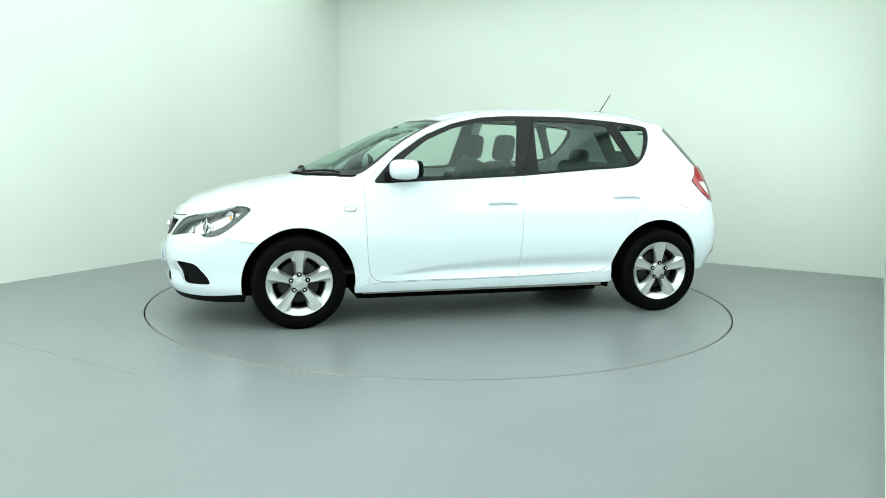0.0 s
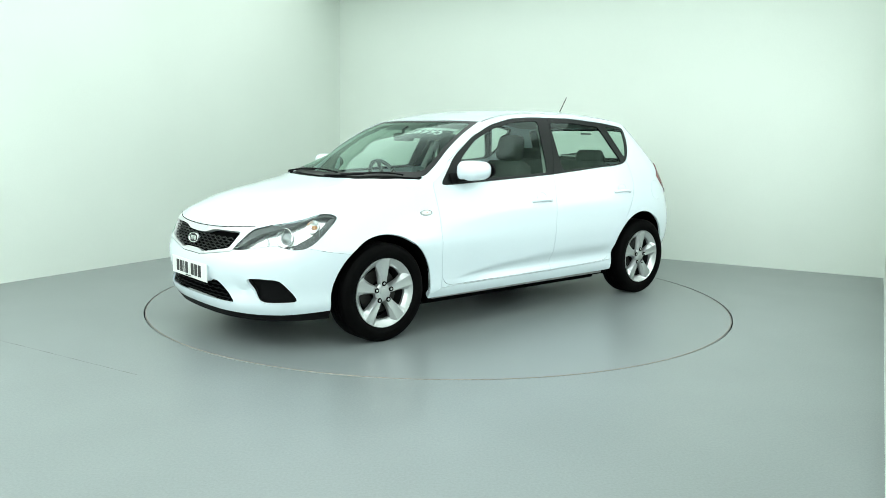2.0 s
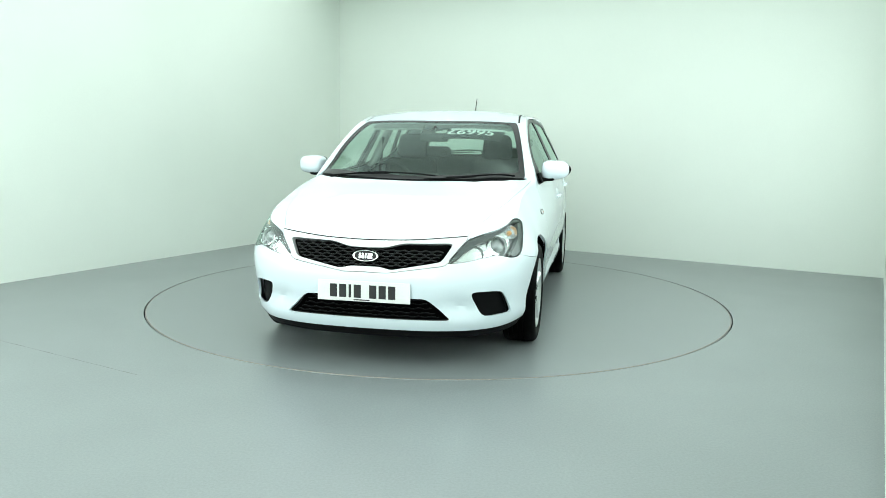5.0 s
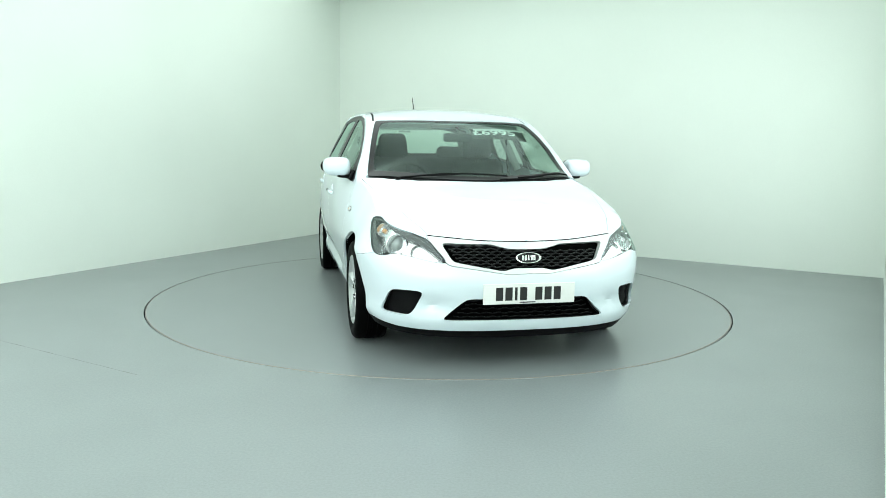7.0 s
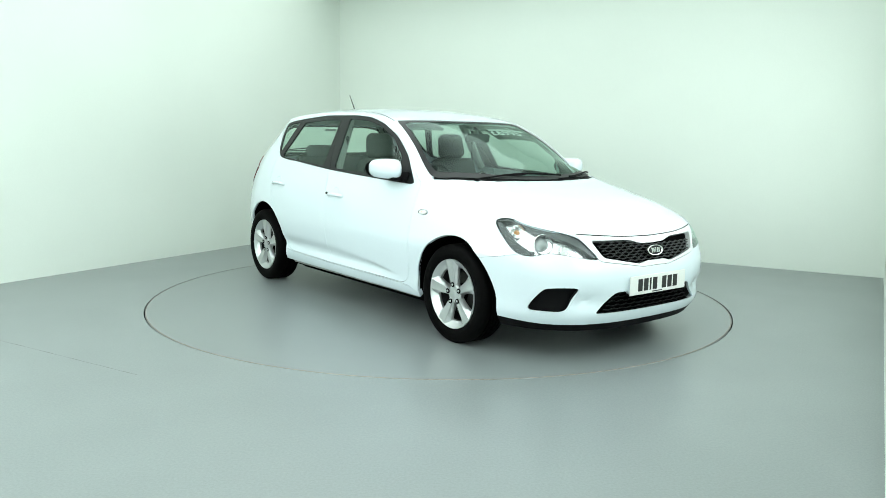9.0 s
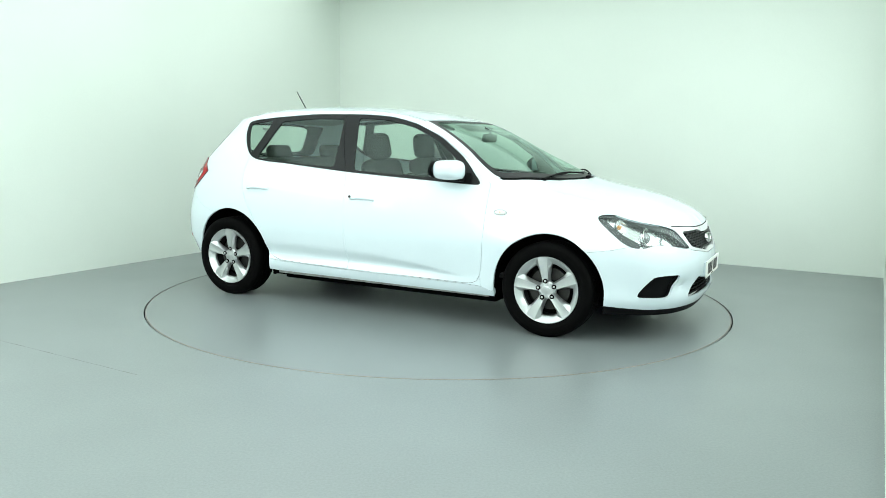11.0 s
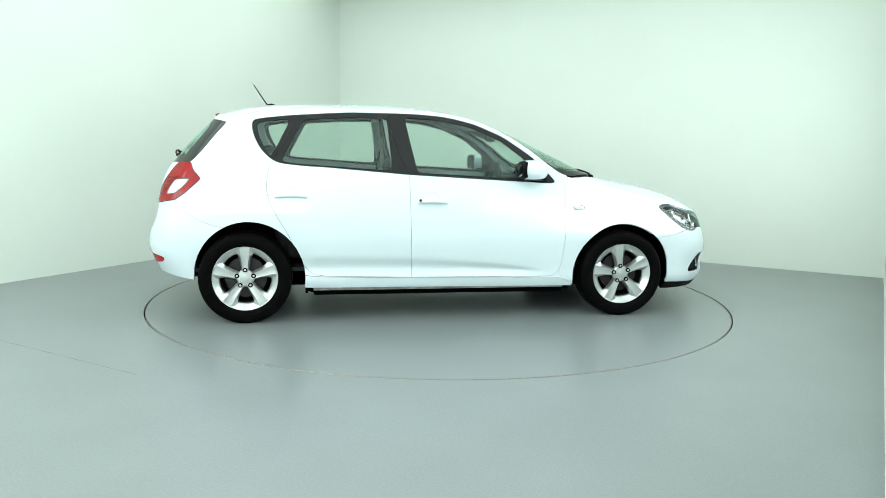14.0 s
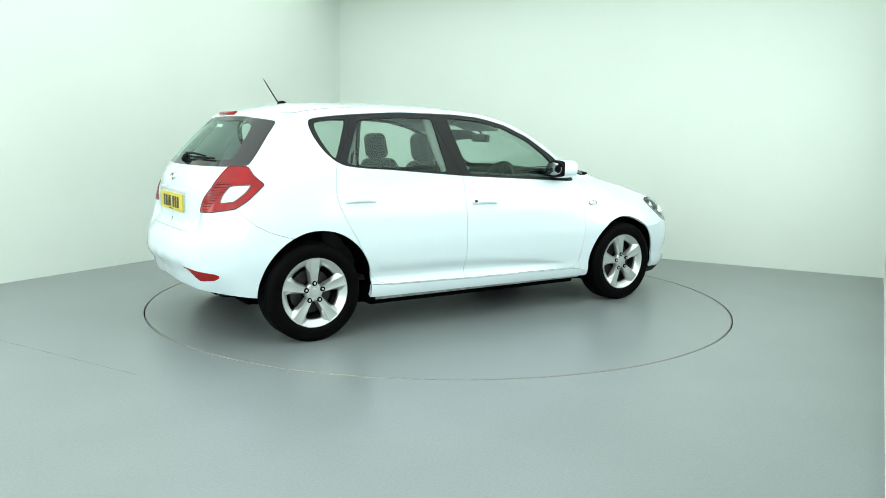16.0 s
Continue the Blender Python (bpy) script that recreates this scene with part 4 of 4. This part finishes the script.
for side in (1, -1):
    lamp = car_part("headlight", panel(["headlight", "bezel"], (side,), gap_w=.001, flange=0, sink=.048), SILVER, car, "clear headlight with silver reflectors", crease=80)
    car_part("lens", panel(["headlight", "bezel"], (side,), gap_w=.001, flange=0), LENS, lamp, "clear lens cover", true_normals=True)
    car_part("lamp_wall", lamp_wall(side), SMOKE, lamp)
    car_part("bezel", panel(["bezel"], (side,), gap_w=.001, flange=.026, sink=.010), SMOKE, lamp, "dark grey lamp bezel")
    for x, z, r, kind in ((.60, .684, .060, "projector"), (.43, .748, .042, "indicator")):
        s = s_at(z, x=x)
        m = at_skin(s, z, side, -.050)
        p, n = skin(s, z, side, -.042 if kind == "projector" else -.046)
        aim = (n + Vector((1.1, 0, 0))).normalized()
        m = Matrix.Translation(p) @ aim.to_track_quat("Z", "Y").to_matrix().to_4x4()
        bm = lathe(bmesh.new(), [(r * .55, -.03), (r * .8, -.005), (r * .97, .012), (r, .020), (r * .95, .022), (r * .86, .012), (r * .78, .0)], m, 40)
        car_part("reflector_ring", bm, CHROME if kind == "projector" else SILVER, lamp)
        if kind == "projector":
            bm = lathe(bmesh.new(), [(.0001, .020), (.018, .017), (.032, .008), (.042, -.006), (.044, -.016)], m, 32)
            car_part("projector_lens", bm, SMOKE_GLASS, lamp, "round glass projector lens")
        else:
            bm = lathe(bmesh.new(), [(.0001, .018), (.010, .014), (.014, .0), (.014, -.02)], m, 20)
            car_part("indicator_bulb", bm, AMBER, lamp, "amber indicator bulb")
    s = s_at(.655, y=.60)
    p, n = skin(s, .650, side, -.045)
    m = Matrix.Translation(p) @ (n + Vector((.8, 0, 0))).normalized().to_track_quat("Z", "Y").to_matrix().to_4x4()
    bm = lathe(bmesh.new(), [(.008, -.03), (.025, -.018), (.040, -.002), (.042, -.004)], m, 32)
    car_part("high_beam_bowl", bm, SILVER, lamp)
    p, n = skin(s_at(.628, x=.53), .632, side, -.022)
    m = Matrix.Translation(p) @ n.to_track_quat("Z", "Y").to_matrix().to_4x4()
    car_part("lower_strip", box(bmesh.new(), (.13, .016, .02), m, .005), SMOKE, lamp)
    # side repeater
    m = at_skin(s_of_plan_x(-.335), .784, side, .001)
    bm = lathe(bmesh.new(), [(.0001, .008), (.6, .0075), (.9, .004), (1.0, -.004)], m @ Matrix.Diagonal((.040, .0165, 1, 1)), 32)
    rep = car_part("side_repeater", bm, CLEAR, car, "small clear side repeater lamp")
    bm = lathe(bmesh.new(), [(1.02, -.004), (1.10, .003), (1.14, -.004)], m @ Matrix.Diagonal((.040, .0165, 1, 1)), 32)
    car_part("repeater_ring", bm, SMOKE, rep)
    bm = box(bmesh.new(), (.008, .007, .002), m @ Matrix.Translation((0, 0, .0085)), .0008)
    car_part("repeater_bulb", bm, AMBER, rep)

# Tail: lamps, reflectors, plate, badge, wiper, brake light.
for side in (1, -1):
    lamp = car_part("tail_light", panel(["tail"], (side,), gap_w=.0015, flange=.02, sink=-.004), RED, car, "large red tail light with a clear lens")
    car_part("clear_lens", panel(["tail_clear"], (side,), gap_w=.001, flange=.01, sink=-.002), CLEAR, lamp, "clear reversing lens")
    for k in range(9):
        z = .818 + k * .0185
        y0 = np.interp(z, [.79, .86, .95, 1.03], [.520, .550, .592, .607])
        pts = [tail_surface(float(y0) + .010 + .075 * t, z, .0055) for t in np.linspace(0, 1, 9)]
        pts = [Vector((p.x, p.y * side, p.z)) for p in pts]
        car_part("lens_rib", tube(bmesh.new(), pts, .0042, 6), RED, lamp)
        pts = [tail_surface(float(y0) + .008 + .085 * f, z + .009, .0045) for f in np.linspace(0, 1, 9)]
        car_part("lens_groove", tube(bmesh.new(), [Vector((p.x, p.y * side, p.z)) for p in pts], .0022, 6), DARKRED, lamp)
    edge = [skin(p[0], p[1], side, .0035)[0] for p in resample(TAIL_CLEAR, .02)]
    car_part("clear_lens_edge", tube(bmesh.new(), edge + edge[:1], .0032, 6), SMOKE, lamp)
    for z, x, r, m in ((.930, -3.055, .018, SATIN), (.893, -3.10, .013, SATIN)):
        q = at_skin(s_at(z, x=x), z, side, .001)
        car_part("lamp_bulb", lathe(bmesh.new(), [(.0001, .006), (r * .6, .005), (r, .001), (r * 1.1, -.004)], q, 20), m, lamp)
    rim = [skin(p[0], p[1], side, .003)[0] for p in resample(TAIL, .02)]
    car_part("lamp_edge", tube(bmesh.new(), rim + rim[:1], .0042, 6), DARKRED, lamp, "dark red lamp edge")
    car_part("rear_reflector", panel(["fog_r"], (side,), gap_w=.001, flange=.012, sink=-.003), RED, bumper_r, "red rear bumper reflector")
number_plate(Matrix.Translation((-3.272, 0, .826)) @ BACK, PLATE_Y, hatch, "yellow number plate with black bars")
car_part("plate_backing", box(bmesh.new(), (.05, .50, .10), Matrix.Translation((-3.246, 0, .826)), .01), WHITE, hatch)
car_part("hatch_handle", box(bmesh.new(), (.03, .56, .028), Matrix.Translation((-3.255, 0, .905)), .01), WHITE, hatch)
oval_badge(Matrix.Translation((-3.258, 0, .985)) @ BACK @ Matrix.Rotation(radians(-6), 4, "X"), .055, .026, hatch)
pts = [tail_surface(y, 1.105, .02) for y in np.linspace(.02, -.06, 4)]
wp0 = tail_surface(.0, 1.10, .012)
rw = car_part("rear_wiper", tube(bmesh.new(), [wp0, tail_surface(-.05, 1.115, .035), tail_surface(-.20, 1.12, .03), tail_surface(-.36, 1.112, .022)], .010, 8, .5), PLASTIC, hatch, "black rear wiper")
car_part("wiper_blade", tube(bmesh.new(), [tail_surface(y, 1.112 - .012 * abs(y), .010) for y in np.linspace(-.10, -.46, 10)], .007, 6), PLASTIC, rw)
car_part("wiper_cap", lathe(bmesh.new(), [(.0001, .03), (.02, .028), (.028, .018), (.030, -.01)], Matrix.Translation(wp0) @ BACK @ Matrix.Rotation(radians(-25), 4, "X"), 20), PLASTIC, rw)
bm = box(bmesh.new(), (.03, .30, .026), Matrix.Translation((-2.884, 0, 1.398)) @ Matrix.Rotation(radians(-20), 4, "Y"), .006)
car_part("brake_light", bm, RED, roof, "red high brake light")
car_part("window_label", box(bmesh.new(), (.001, .12, .02), Matrix.Translation(tail_surface(-.02, 1.325, -.012)) @ Matrix.Rotation(radians(28), 4, "Y")), STICKER, rear_screen, "small white label", smooth=False)

# Roof antenna.
bm = tube(bmesh.new(), [(-2.52, 0, 1.470), (-2.545, 0, 1.498), (-2.59, 0, 1.565), (-2.635, 0, 1.634)], .0055, 8, .55)
ant = car_part("antenna", bm, PLASTIC, roof, "thin black whip antenna")
bm = bmesh.new()
lathe(bm, [(.0001, .030), (.45, .026), (.8, .014), (1.0, .0), (1.0, -.015)], Matrix.Translation((-2.505, 0, 1.467)) @ Matrix.Diagonal((.042, .021, 1, 1)), 24)
car_part("antenna_base", bm, PLASTIC, ant)

# Doors: handles and mirrors.
doors_f = [o for o in car.children if o.name.startswith("front_door")]
doors_r = [o for o in car.children if o.name.startswith("rear_door")]
for doors, x0, x1, z in ((doors_f, -1.29, -1.49, .820), (doors_r, -2.24, -2.445, .857)):
    for door, side in zip(doors, (1, -1)):
        mid = (x0 + x1) / 2
        n = 13
        pts = []
        for t in np.linspace(0, 1, n):
            x = x0 + (x1 - x0) * t
            lift = .025 * (1 - abs(2 * t - 1) ** 4)
            p, _ = skin(s_of_plan_x(x), z + .006 * math.sin(math.pi * t), side, lift - .004)
            pts.append(p)
        bm = tube(bmesh.new(), pts, .0125, 10)
        h = car_part("handle", bm, WHITE, door, "white door handle")
        m = at_skin(s_of_plan_x(mid), z + .030, side, 0)
        bm = lathe(bmesh.new(), [(1.0, -.002), (.97, .0022), (.90, .0015), (.82, -.001)], m @ Matrix.Diagonal((.052, .034, 1, 1)), 36)
        car_part("handle_dish", bm, WHITE, door)
        if doors is doors_f and side < 0:
            m = at_skin(s_of_plan_x(x1 + .012), z + .012, side, .028)
            car_part("lock", lathe(bmesh.new(), [(.0001, .006), (.008, .005), (.010, -.004)], m, 16), STEEL, door)

for door, side in zip(doors_f, (1, -1)):
    bm = bmesh.new()
    r = bmesh.ops.create_cube(bm, size=1)
    bmesh.ops.subdivide_edges(bm, edges=bm.edges, cuts=7, use_grid_fill=True)
    for v in bm.verts:
        u = v.co * 2
        k = (abs(u.x) ** 3.4 + abs(u.y) ** 3.4 + abs(u.z) ** 3.0) ** (1 / 3.2)
        u = u / max(k, 1e-6)
        taper = 1 - .22 * (u.y * .5 + .5) * 1.0
        fx = u.x if u.x < 0 else u.x * (1.0 - .25 * max(u.y, 0))
        v.co = Vector((-.692 + fx * .102, side * (.899 + u.y * .096), 1.049 + u.z * .066 * (taper + .12) + .004 * u.y))
    bmesh.ops.recalc_face_normals(bm, faces=bm.faces)
    mir = car_part("door_mirror", bm, WHITE, door, "white door mirror housing", crease=60)
    shell = bmesh.new()
    same = {}
    for f in mir.data.polygons:
        if f.center.x + PIVOT.x < -.758:
            vs = []
            for i in f.vertices:
                if i not in same:
                    q = mir.data.vertices[i]
                    same[i] = shell.verts.new(q.co + PIVOT + q.normal * .0025)
                vs.append(same[i])
            shell.faces.new(vs)
    car_part("mirror_shell", shell, PLASTIC, mir, "black mirror surround")
    bm = lathe(bmesh.new(), [(.0001, .004), (.8, .004), (.92, .0)], Matrix.Translation((-.795, side * .908, 1.049)) @ Matrix.Rotation(side * radians(-14), 4, "Z") @ Matrix.Rotation(radians(-90), 4, "Y") @ Matrix.Diagonal((.050, .082, 1, 1)), 32)
    car_part("mirror_glass", bm, MIRROR, mir)
    bm = lathe(bmesh.new(), [(.90, -.01), (.96, .006), (1.10, .003), (1.15, -.012)], Matrix.Translation((-.788, side * .908, 1.049)) @ Matrix.Rotation(radians(-90), 4, "Y") @ Matrix.Diagonal((.052, .084, 1, 1)), 32)
    car_part("mirror_rim", bm, PLASTIC, mir)
    bm = box(bmesh.new(), (.13, .12, .028), Matrix.Translation((-.675, side * .84, .985)) @ Matrix.Rotation(side * radians(6), 4, "X"), .012)
    car_part("mirror_arm", bm, PLASTIC, mir, "black mirror arm")
    bm = box(bmesh.new(), (.12, .02, .075), Matrix.Translation((-.63, side * .803, .995)) @ Matrix.Rotation(side * radians(26), 4, "X"), .008)
    car_part("mirror_foot", bm, PLASTIC, mir)


# Windscreen: wipers, price board, inside mirror.
def on_top(x, y, up=0.0):
    p = Vector(top(np.array(x), np.array(y)))
    return p + Vector((.4, 0, .9)) * up


for arm, blade in ((((-.155, -.55), (-.140, -.38), (-.125, -.15)), ((-.135, -.46), (-.135, -.12), (-.105, .17))), (((-.05, .12), (-.075, .26), (-.145, .43)), ((-.090, .24), (-.150, .42), (-.295, .66)))):
    w = car_part("wiper", tube(bmesh.new(), [on_top(*p, .008) for p in arm], .0065, 8, .6), PLASTIC, windscreen, "black wiper arm and blade")
    a, b, c = (np.array(p) for p in blade)
    bm = tube(bmesh.new(), [on_top(*((1 - t) ** 2 * a + 2 * t * (1 - t) * (2 * b - (a + c) / 2) + t * t * c), .010) for t in np.linspace(0, 1, 14)], .006, 6)
    car_part("wiper_blade", bm, PLASTIC, w)
    car_part("wiper_cap", lathe(bmesh.new(), [(.0001, .010), (.016, .008), (.02, .0), (.02, -.02)], Matrix.Translation(on_top(*arm[0], .004)), 16), PLASTIC, w)


def board_point(u, v, depth):
    """On the price board stuck inside the windscreen: u across (0 to 1), v up (0 to 1)."""
    x = -.655 - .185 * v - .045 * u
    y = .085 + .42 * u + .012 * v
    return Vector(top(np.array(x), np.array(y))) - Vector((.4, 0, .9)) * depth


def curved_patch(u0, u1, v0, v1, depth, nu=10, nv=4):
    bm = bmesh.new()
    g = [[bm.verts.new(board_point(u0 + (u1 - u0) * i / nu, v0 + (v1 - v0) * j / nv, depth)) for i in range(nu + 1)] for j in range(nv + 1)]
    for j in range(nv):
        for i in range(nu):
            bm.faces.new((g[j][i], g[j][i + 1], g[j + 1][i + 1], g[j + 1][i]))
    bmesh.ops.solidify(bm, geom=bm.faces[:], thickness=.001)
    return bm


board = car_part("price_board", curved_patch(0, 1, 0, 1, .018), CLOTH, windscreen, "dark price board with white figures")
car_part("board_header", curved_patch(.06, 1.02, .78, .97, .013), STICKER, board, smooth=False)
curve = bpy.data.curves.new("price", "FONT")
curve.body, curve.size, curve.extrude, curve.offset = "£6995", 1.0, .0, .018
tmp = bpy.data.objects.new("price", curve)
scene.collection.objects.link(tmp)
bpy.context.view_layer.update()
me = bpy.data.meshes.new_from_object(tmp.evaluated_get(bpy.context.evaluated_depsgraph_get()))
bpy.data.objects.remove(tmp)
bm = bmesh.new()
bm.from_mesh(me)
bmesh.ops.triangulate(bm, faces=bm.faces)
xs = [v.co.x for v in bm.verts]
ys = [v.co.y for v in bm.verts]
for v in bm.verts:
    u, w = (v.co.x - min(xs)) / (max(xs) - min(xs)), (v.co.y - min(ys)) / (max(ys) - min(ys))
    v.co = board_point(.03 + .80 * u, .36 + .50 * w, .014)
bmesh.ops.recalc_face_normals(bm, faces=bm.faces)
car_part("price_figures", bm, STICKER, board, "white price figures", smooth=False)
bpy.data.meshes.remove(me)
bpy.data.curves.remove(curve)
im = car_part("inside_mirror", box(bmesh.new(), (.04, .215, .062), Matrix.Translation((-.80, 0, 1.262)) @ Matrix.Rotation(radians(8), 4, "Y"), .015), TRIM, windscreen, "black inside mirror")
car_part("mirror_stem", tube(bmesh.new(), [(-.79, 0, 1.28), (-.80, 0, 1.315), (-.84, 0, 1.335)], .011, 8), TRIM, im)


# Cabin.
def soft_block(size, m, bevel, seg=4, taper=0.0):
    bm = box(bmesh.new(), size, None, bevel, seg)
    for v in bm.verts:
        k = v.co.z / size[2] + .5
        v.co.y *= 1 - taper * k
    bm.transform(m)
    return bm


for y in (.36, -.36):
    seat = car_part("front_seat", soft_block((.15, .50, .64), Matrix.Translation((-1.47, y, .78)) @ Matrix.Rotation(radians(-17), 4, "Y"), .06, taper=.16), CLOTH, car, "dark grey cloth front seat")
    car_part("cushion", soft_block((.52, .50, .16), Matrix.Translation((-1.17, y, .48)) @ Matrix.Rotation(radians(-8), 4, "Y"), .05), CLOTH, seat)
    for dy in (-.22, .22):
        car_part("bolster", soft_block((.20, .09, .46), Matrix.Translation((-1.42, y + dy, .74)) @ Matrix.Rotation(radians(-17), 4, "Y"), .035), CLOTH, seat)
    car_part("headrest", soft_block((.11, .26, .20), Matrix.Translation((-1.575, y, 1.19)) @ Matrix.Rotation(radians(-10), 4, "Y"), .05, 5, taper=.16), CLOTH, seat)
    for dy in (-.06, .06):
        car_part("headrest_post", tube(bmesh.new(), [(-1.555, y + dy, 1.03), (-1.575, y + dy, 1.145)], .007, 8), CHROME, seat)
bench = car_part("rear_bench", soft_block((.15, 1.22, .66), Matrix.Translation((-2.44, 0, .76)) @ Matrix.Rotation(radians(-16), 4, "Y"), .06), CLOTH, car, "dark grey cloth rear bench")
car_part("cushion", soft_block((.50, 1.24, .16), Matrix.Translation((-2.14, 0, .48)), .05), CLOTH, bench)
for y in (.36, -.36):
    car_part("headrest", soft_block((.09, .27, .13), Matrix.Translation((-2.545, y, 1.115)) @ Matrix.Rotation(radians(-12), 4, "Y"), .045), CLOTH, bench)
car_part("parcel_shelf", box(bmesh.new(), (.50, 1.16, .025), Matrix.Translation((-2.83, 0, 1.01)), .008), TRIM, car, "dark parcel shelf")
dash = bmesh.new()
rows = []
for y in np.linspace(-.70, .70, 29):
    hump = .035 * math.exp(-((y + .36) / .17) ** 2)
    edge = .14 * (abs(y) / .70) ** 3
    rows.append([dash.verts.new((x - edge * f, y, z + hump * g)) for x, z, f, g in ((-.16, .90, 1.6, 0), (-.30, .955, 1, 0), (-.50, .965, .4, .5), (-.64, .955, .2, 1), (-.70, .90, .1, .6), (-.72, .72, .1, 0), (-.62, .52, 0, 0))])
for a, b in zip(rows, rows[1:]):
    for i in range(6):
        dash.faces.new((a[i], b[i], b[i + 1], a[i + 1]))
bmesh.ops.recalc_face_normals(dash, faces=dash.faces)
dashboard = car_part("dashboard", dash, TRIM, car, "dark grey dashboard")
wm = Matrix.Translation((-.90, -.36, .905)) @ Matrix.Rotation(radians(-66), 4, "Y")
bm = bmesh.new()
ring = [(.185 + .0155 * math.cos(t), .0155 * math.sin(t)) for t in np.linspace(0, 2 * math.pi, 12, endpoint=False)]
lathe(bm, ring, wm, 48, closed=True)
sw = car_part("steering_wheel", bm, TRIM, car, "black steering wheel")
bm = lathe(bmesh.new(), [(.0001, .03), (.05, .028), (.075, .015), (.08, -.02), (.03, -.12)], wm, 28)
car_part("wheel_boss", bm, TRIM, sw)
for a in (0, 180, 270):
    q = wm @ Matrix.Rotation(radians(a + 90), 4, "Z")
    car_part("wheel_spoke", box(bmesh.new(), (.13, .035, .018), q @ Matrix.Translation((.12, 0, -.002)), .006), TRIM, sw)
bm = bmesh.new()
xs = np.linspace(-2.86, -1.06, 26)
g = [[bm.verts.new(Vector(top(np.array(x), np.array(t * float(edge_y_at(x) - .035)))) - Vector((0, 0, .04))) for t in np.linspace(-1, 1, 21)] for x in xs]
for a, b in zip(g, g[1:]):
    for i in range(20):
        bm.faces.new((a[i], a[i + 1], b[i + 1], b[i]))
bmesh.ops.solidify(bm, geom=bm.faces[:], thickness=.01)
car_part("headlining", bm, LINER, car, "light grey headlining")
for y in (.34, -.34):
    bm = box(bmesh.new(), (.17, .40, .02), Matrix.Translation((-1.11, y, 1.350)) @ Matrix.Rotation(radians(20), 4, "Y"), .008)
    car_part("sun_visor", bm, LINER, car, "grey sun visor")
car_part("cabin_floor", slab(bmesh.new(), [(-.3, -.72), (-3.05, -.72), (-3.05, .72), (-.3, .72)], .33, .36), TRIM, car)
for side in (1, -1):
    bm = tube(bmesh.new(), [(-1.60, side * .735, 1.00), (-1.645, side * .655, 1.18), (-1.68, side * .565, 1.39)], .034, 10)
    car_part("pillar_trim", bm, LINER, car, "light grey pillar trim")
    bm = tube(bmesh.new(), [(-1.62, side * .63, 1.26), (-1.66, side * .68, .9), (-1.62, side * .70, .5)], .012, 6)
    car_part("seat_belt", bm, TRIM, car)

# A faint scored line across the painted floor.
p0, p1 = Vector((-2.75, -1.52, 0)), Vector((-1.58, -2.215, 0))
d = (p1 - p0).normalized()
nrm = Vector((-d.y, d.x, 0)) * .0022
bm = bmesh.new()
a = [bm.verts.new(p0 + (p1 - p0) * k / 20 + Vector((0, 0, .0006)) + nrm + nrm * .6 * math.sin(k * 1.7)) for k in range(21)]
b = [bm.verts.new(p0 + (p1 - p0) * k / 20 + Vector((0, 0, .0006)) - nrm + nrm * .6 * math.sin(k * 1.3)) for k in range(21)]
for k in range(20):
    bm.faces.new((a[k], a[k + 1], b[k + 1], b[k]))
tagged(part("floor_joint", bm, SCORE, None, smooth=False), "faint scored line in the floor paint", "floor joint", kind="structure")


def spin_rows():
    """The turntable's slow even turn."""
    turn = ((0, 195.9), (1, 208.05), (2, 220.45), (3.5, 239.1), (5, 257.8), (6, 270.3), (7.5, 289.0), (9, 307.8), (10.5, 326.3), (12, 344.7), (13, 357.0), (14.5, 375.3), (16, 393.2))
    return [(t, pose(0, 0, 0, 0, 0, a)) for t, a in turn]


def motions():
    walk(turntable, spin_rows())
    walk(car, spin_rows())


motions()
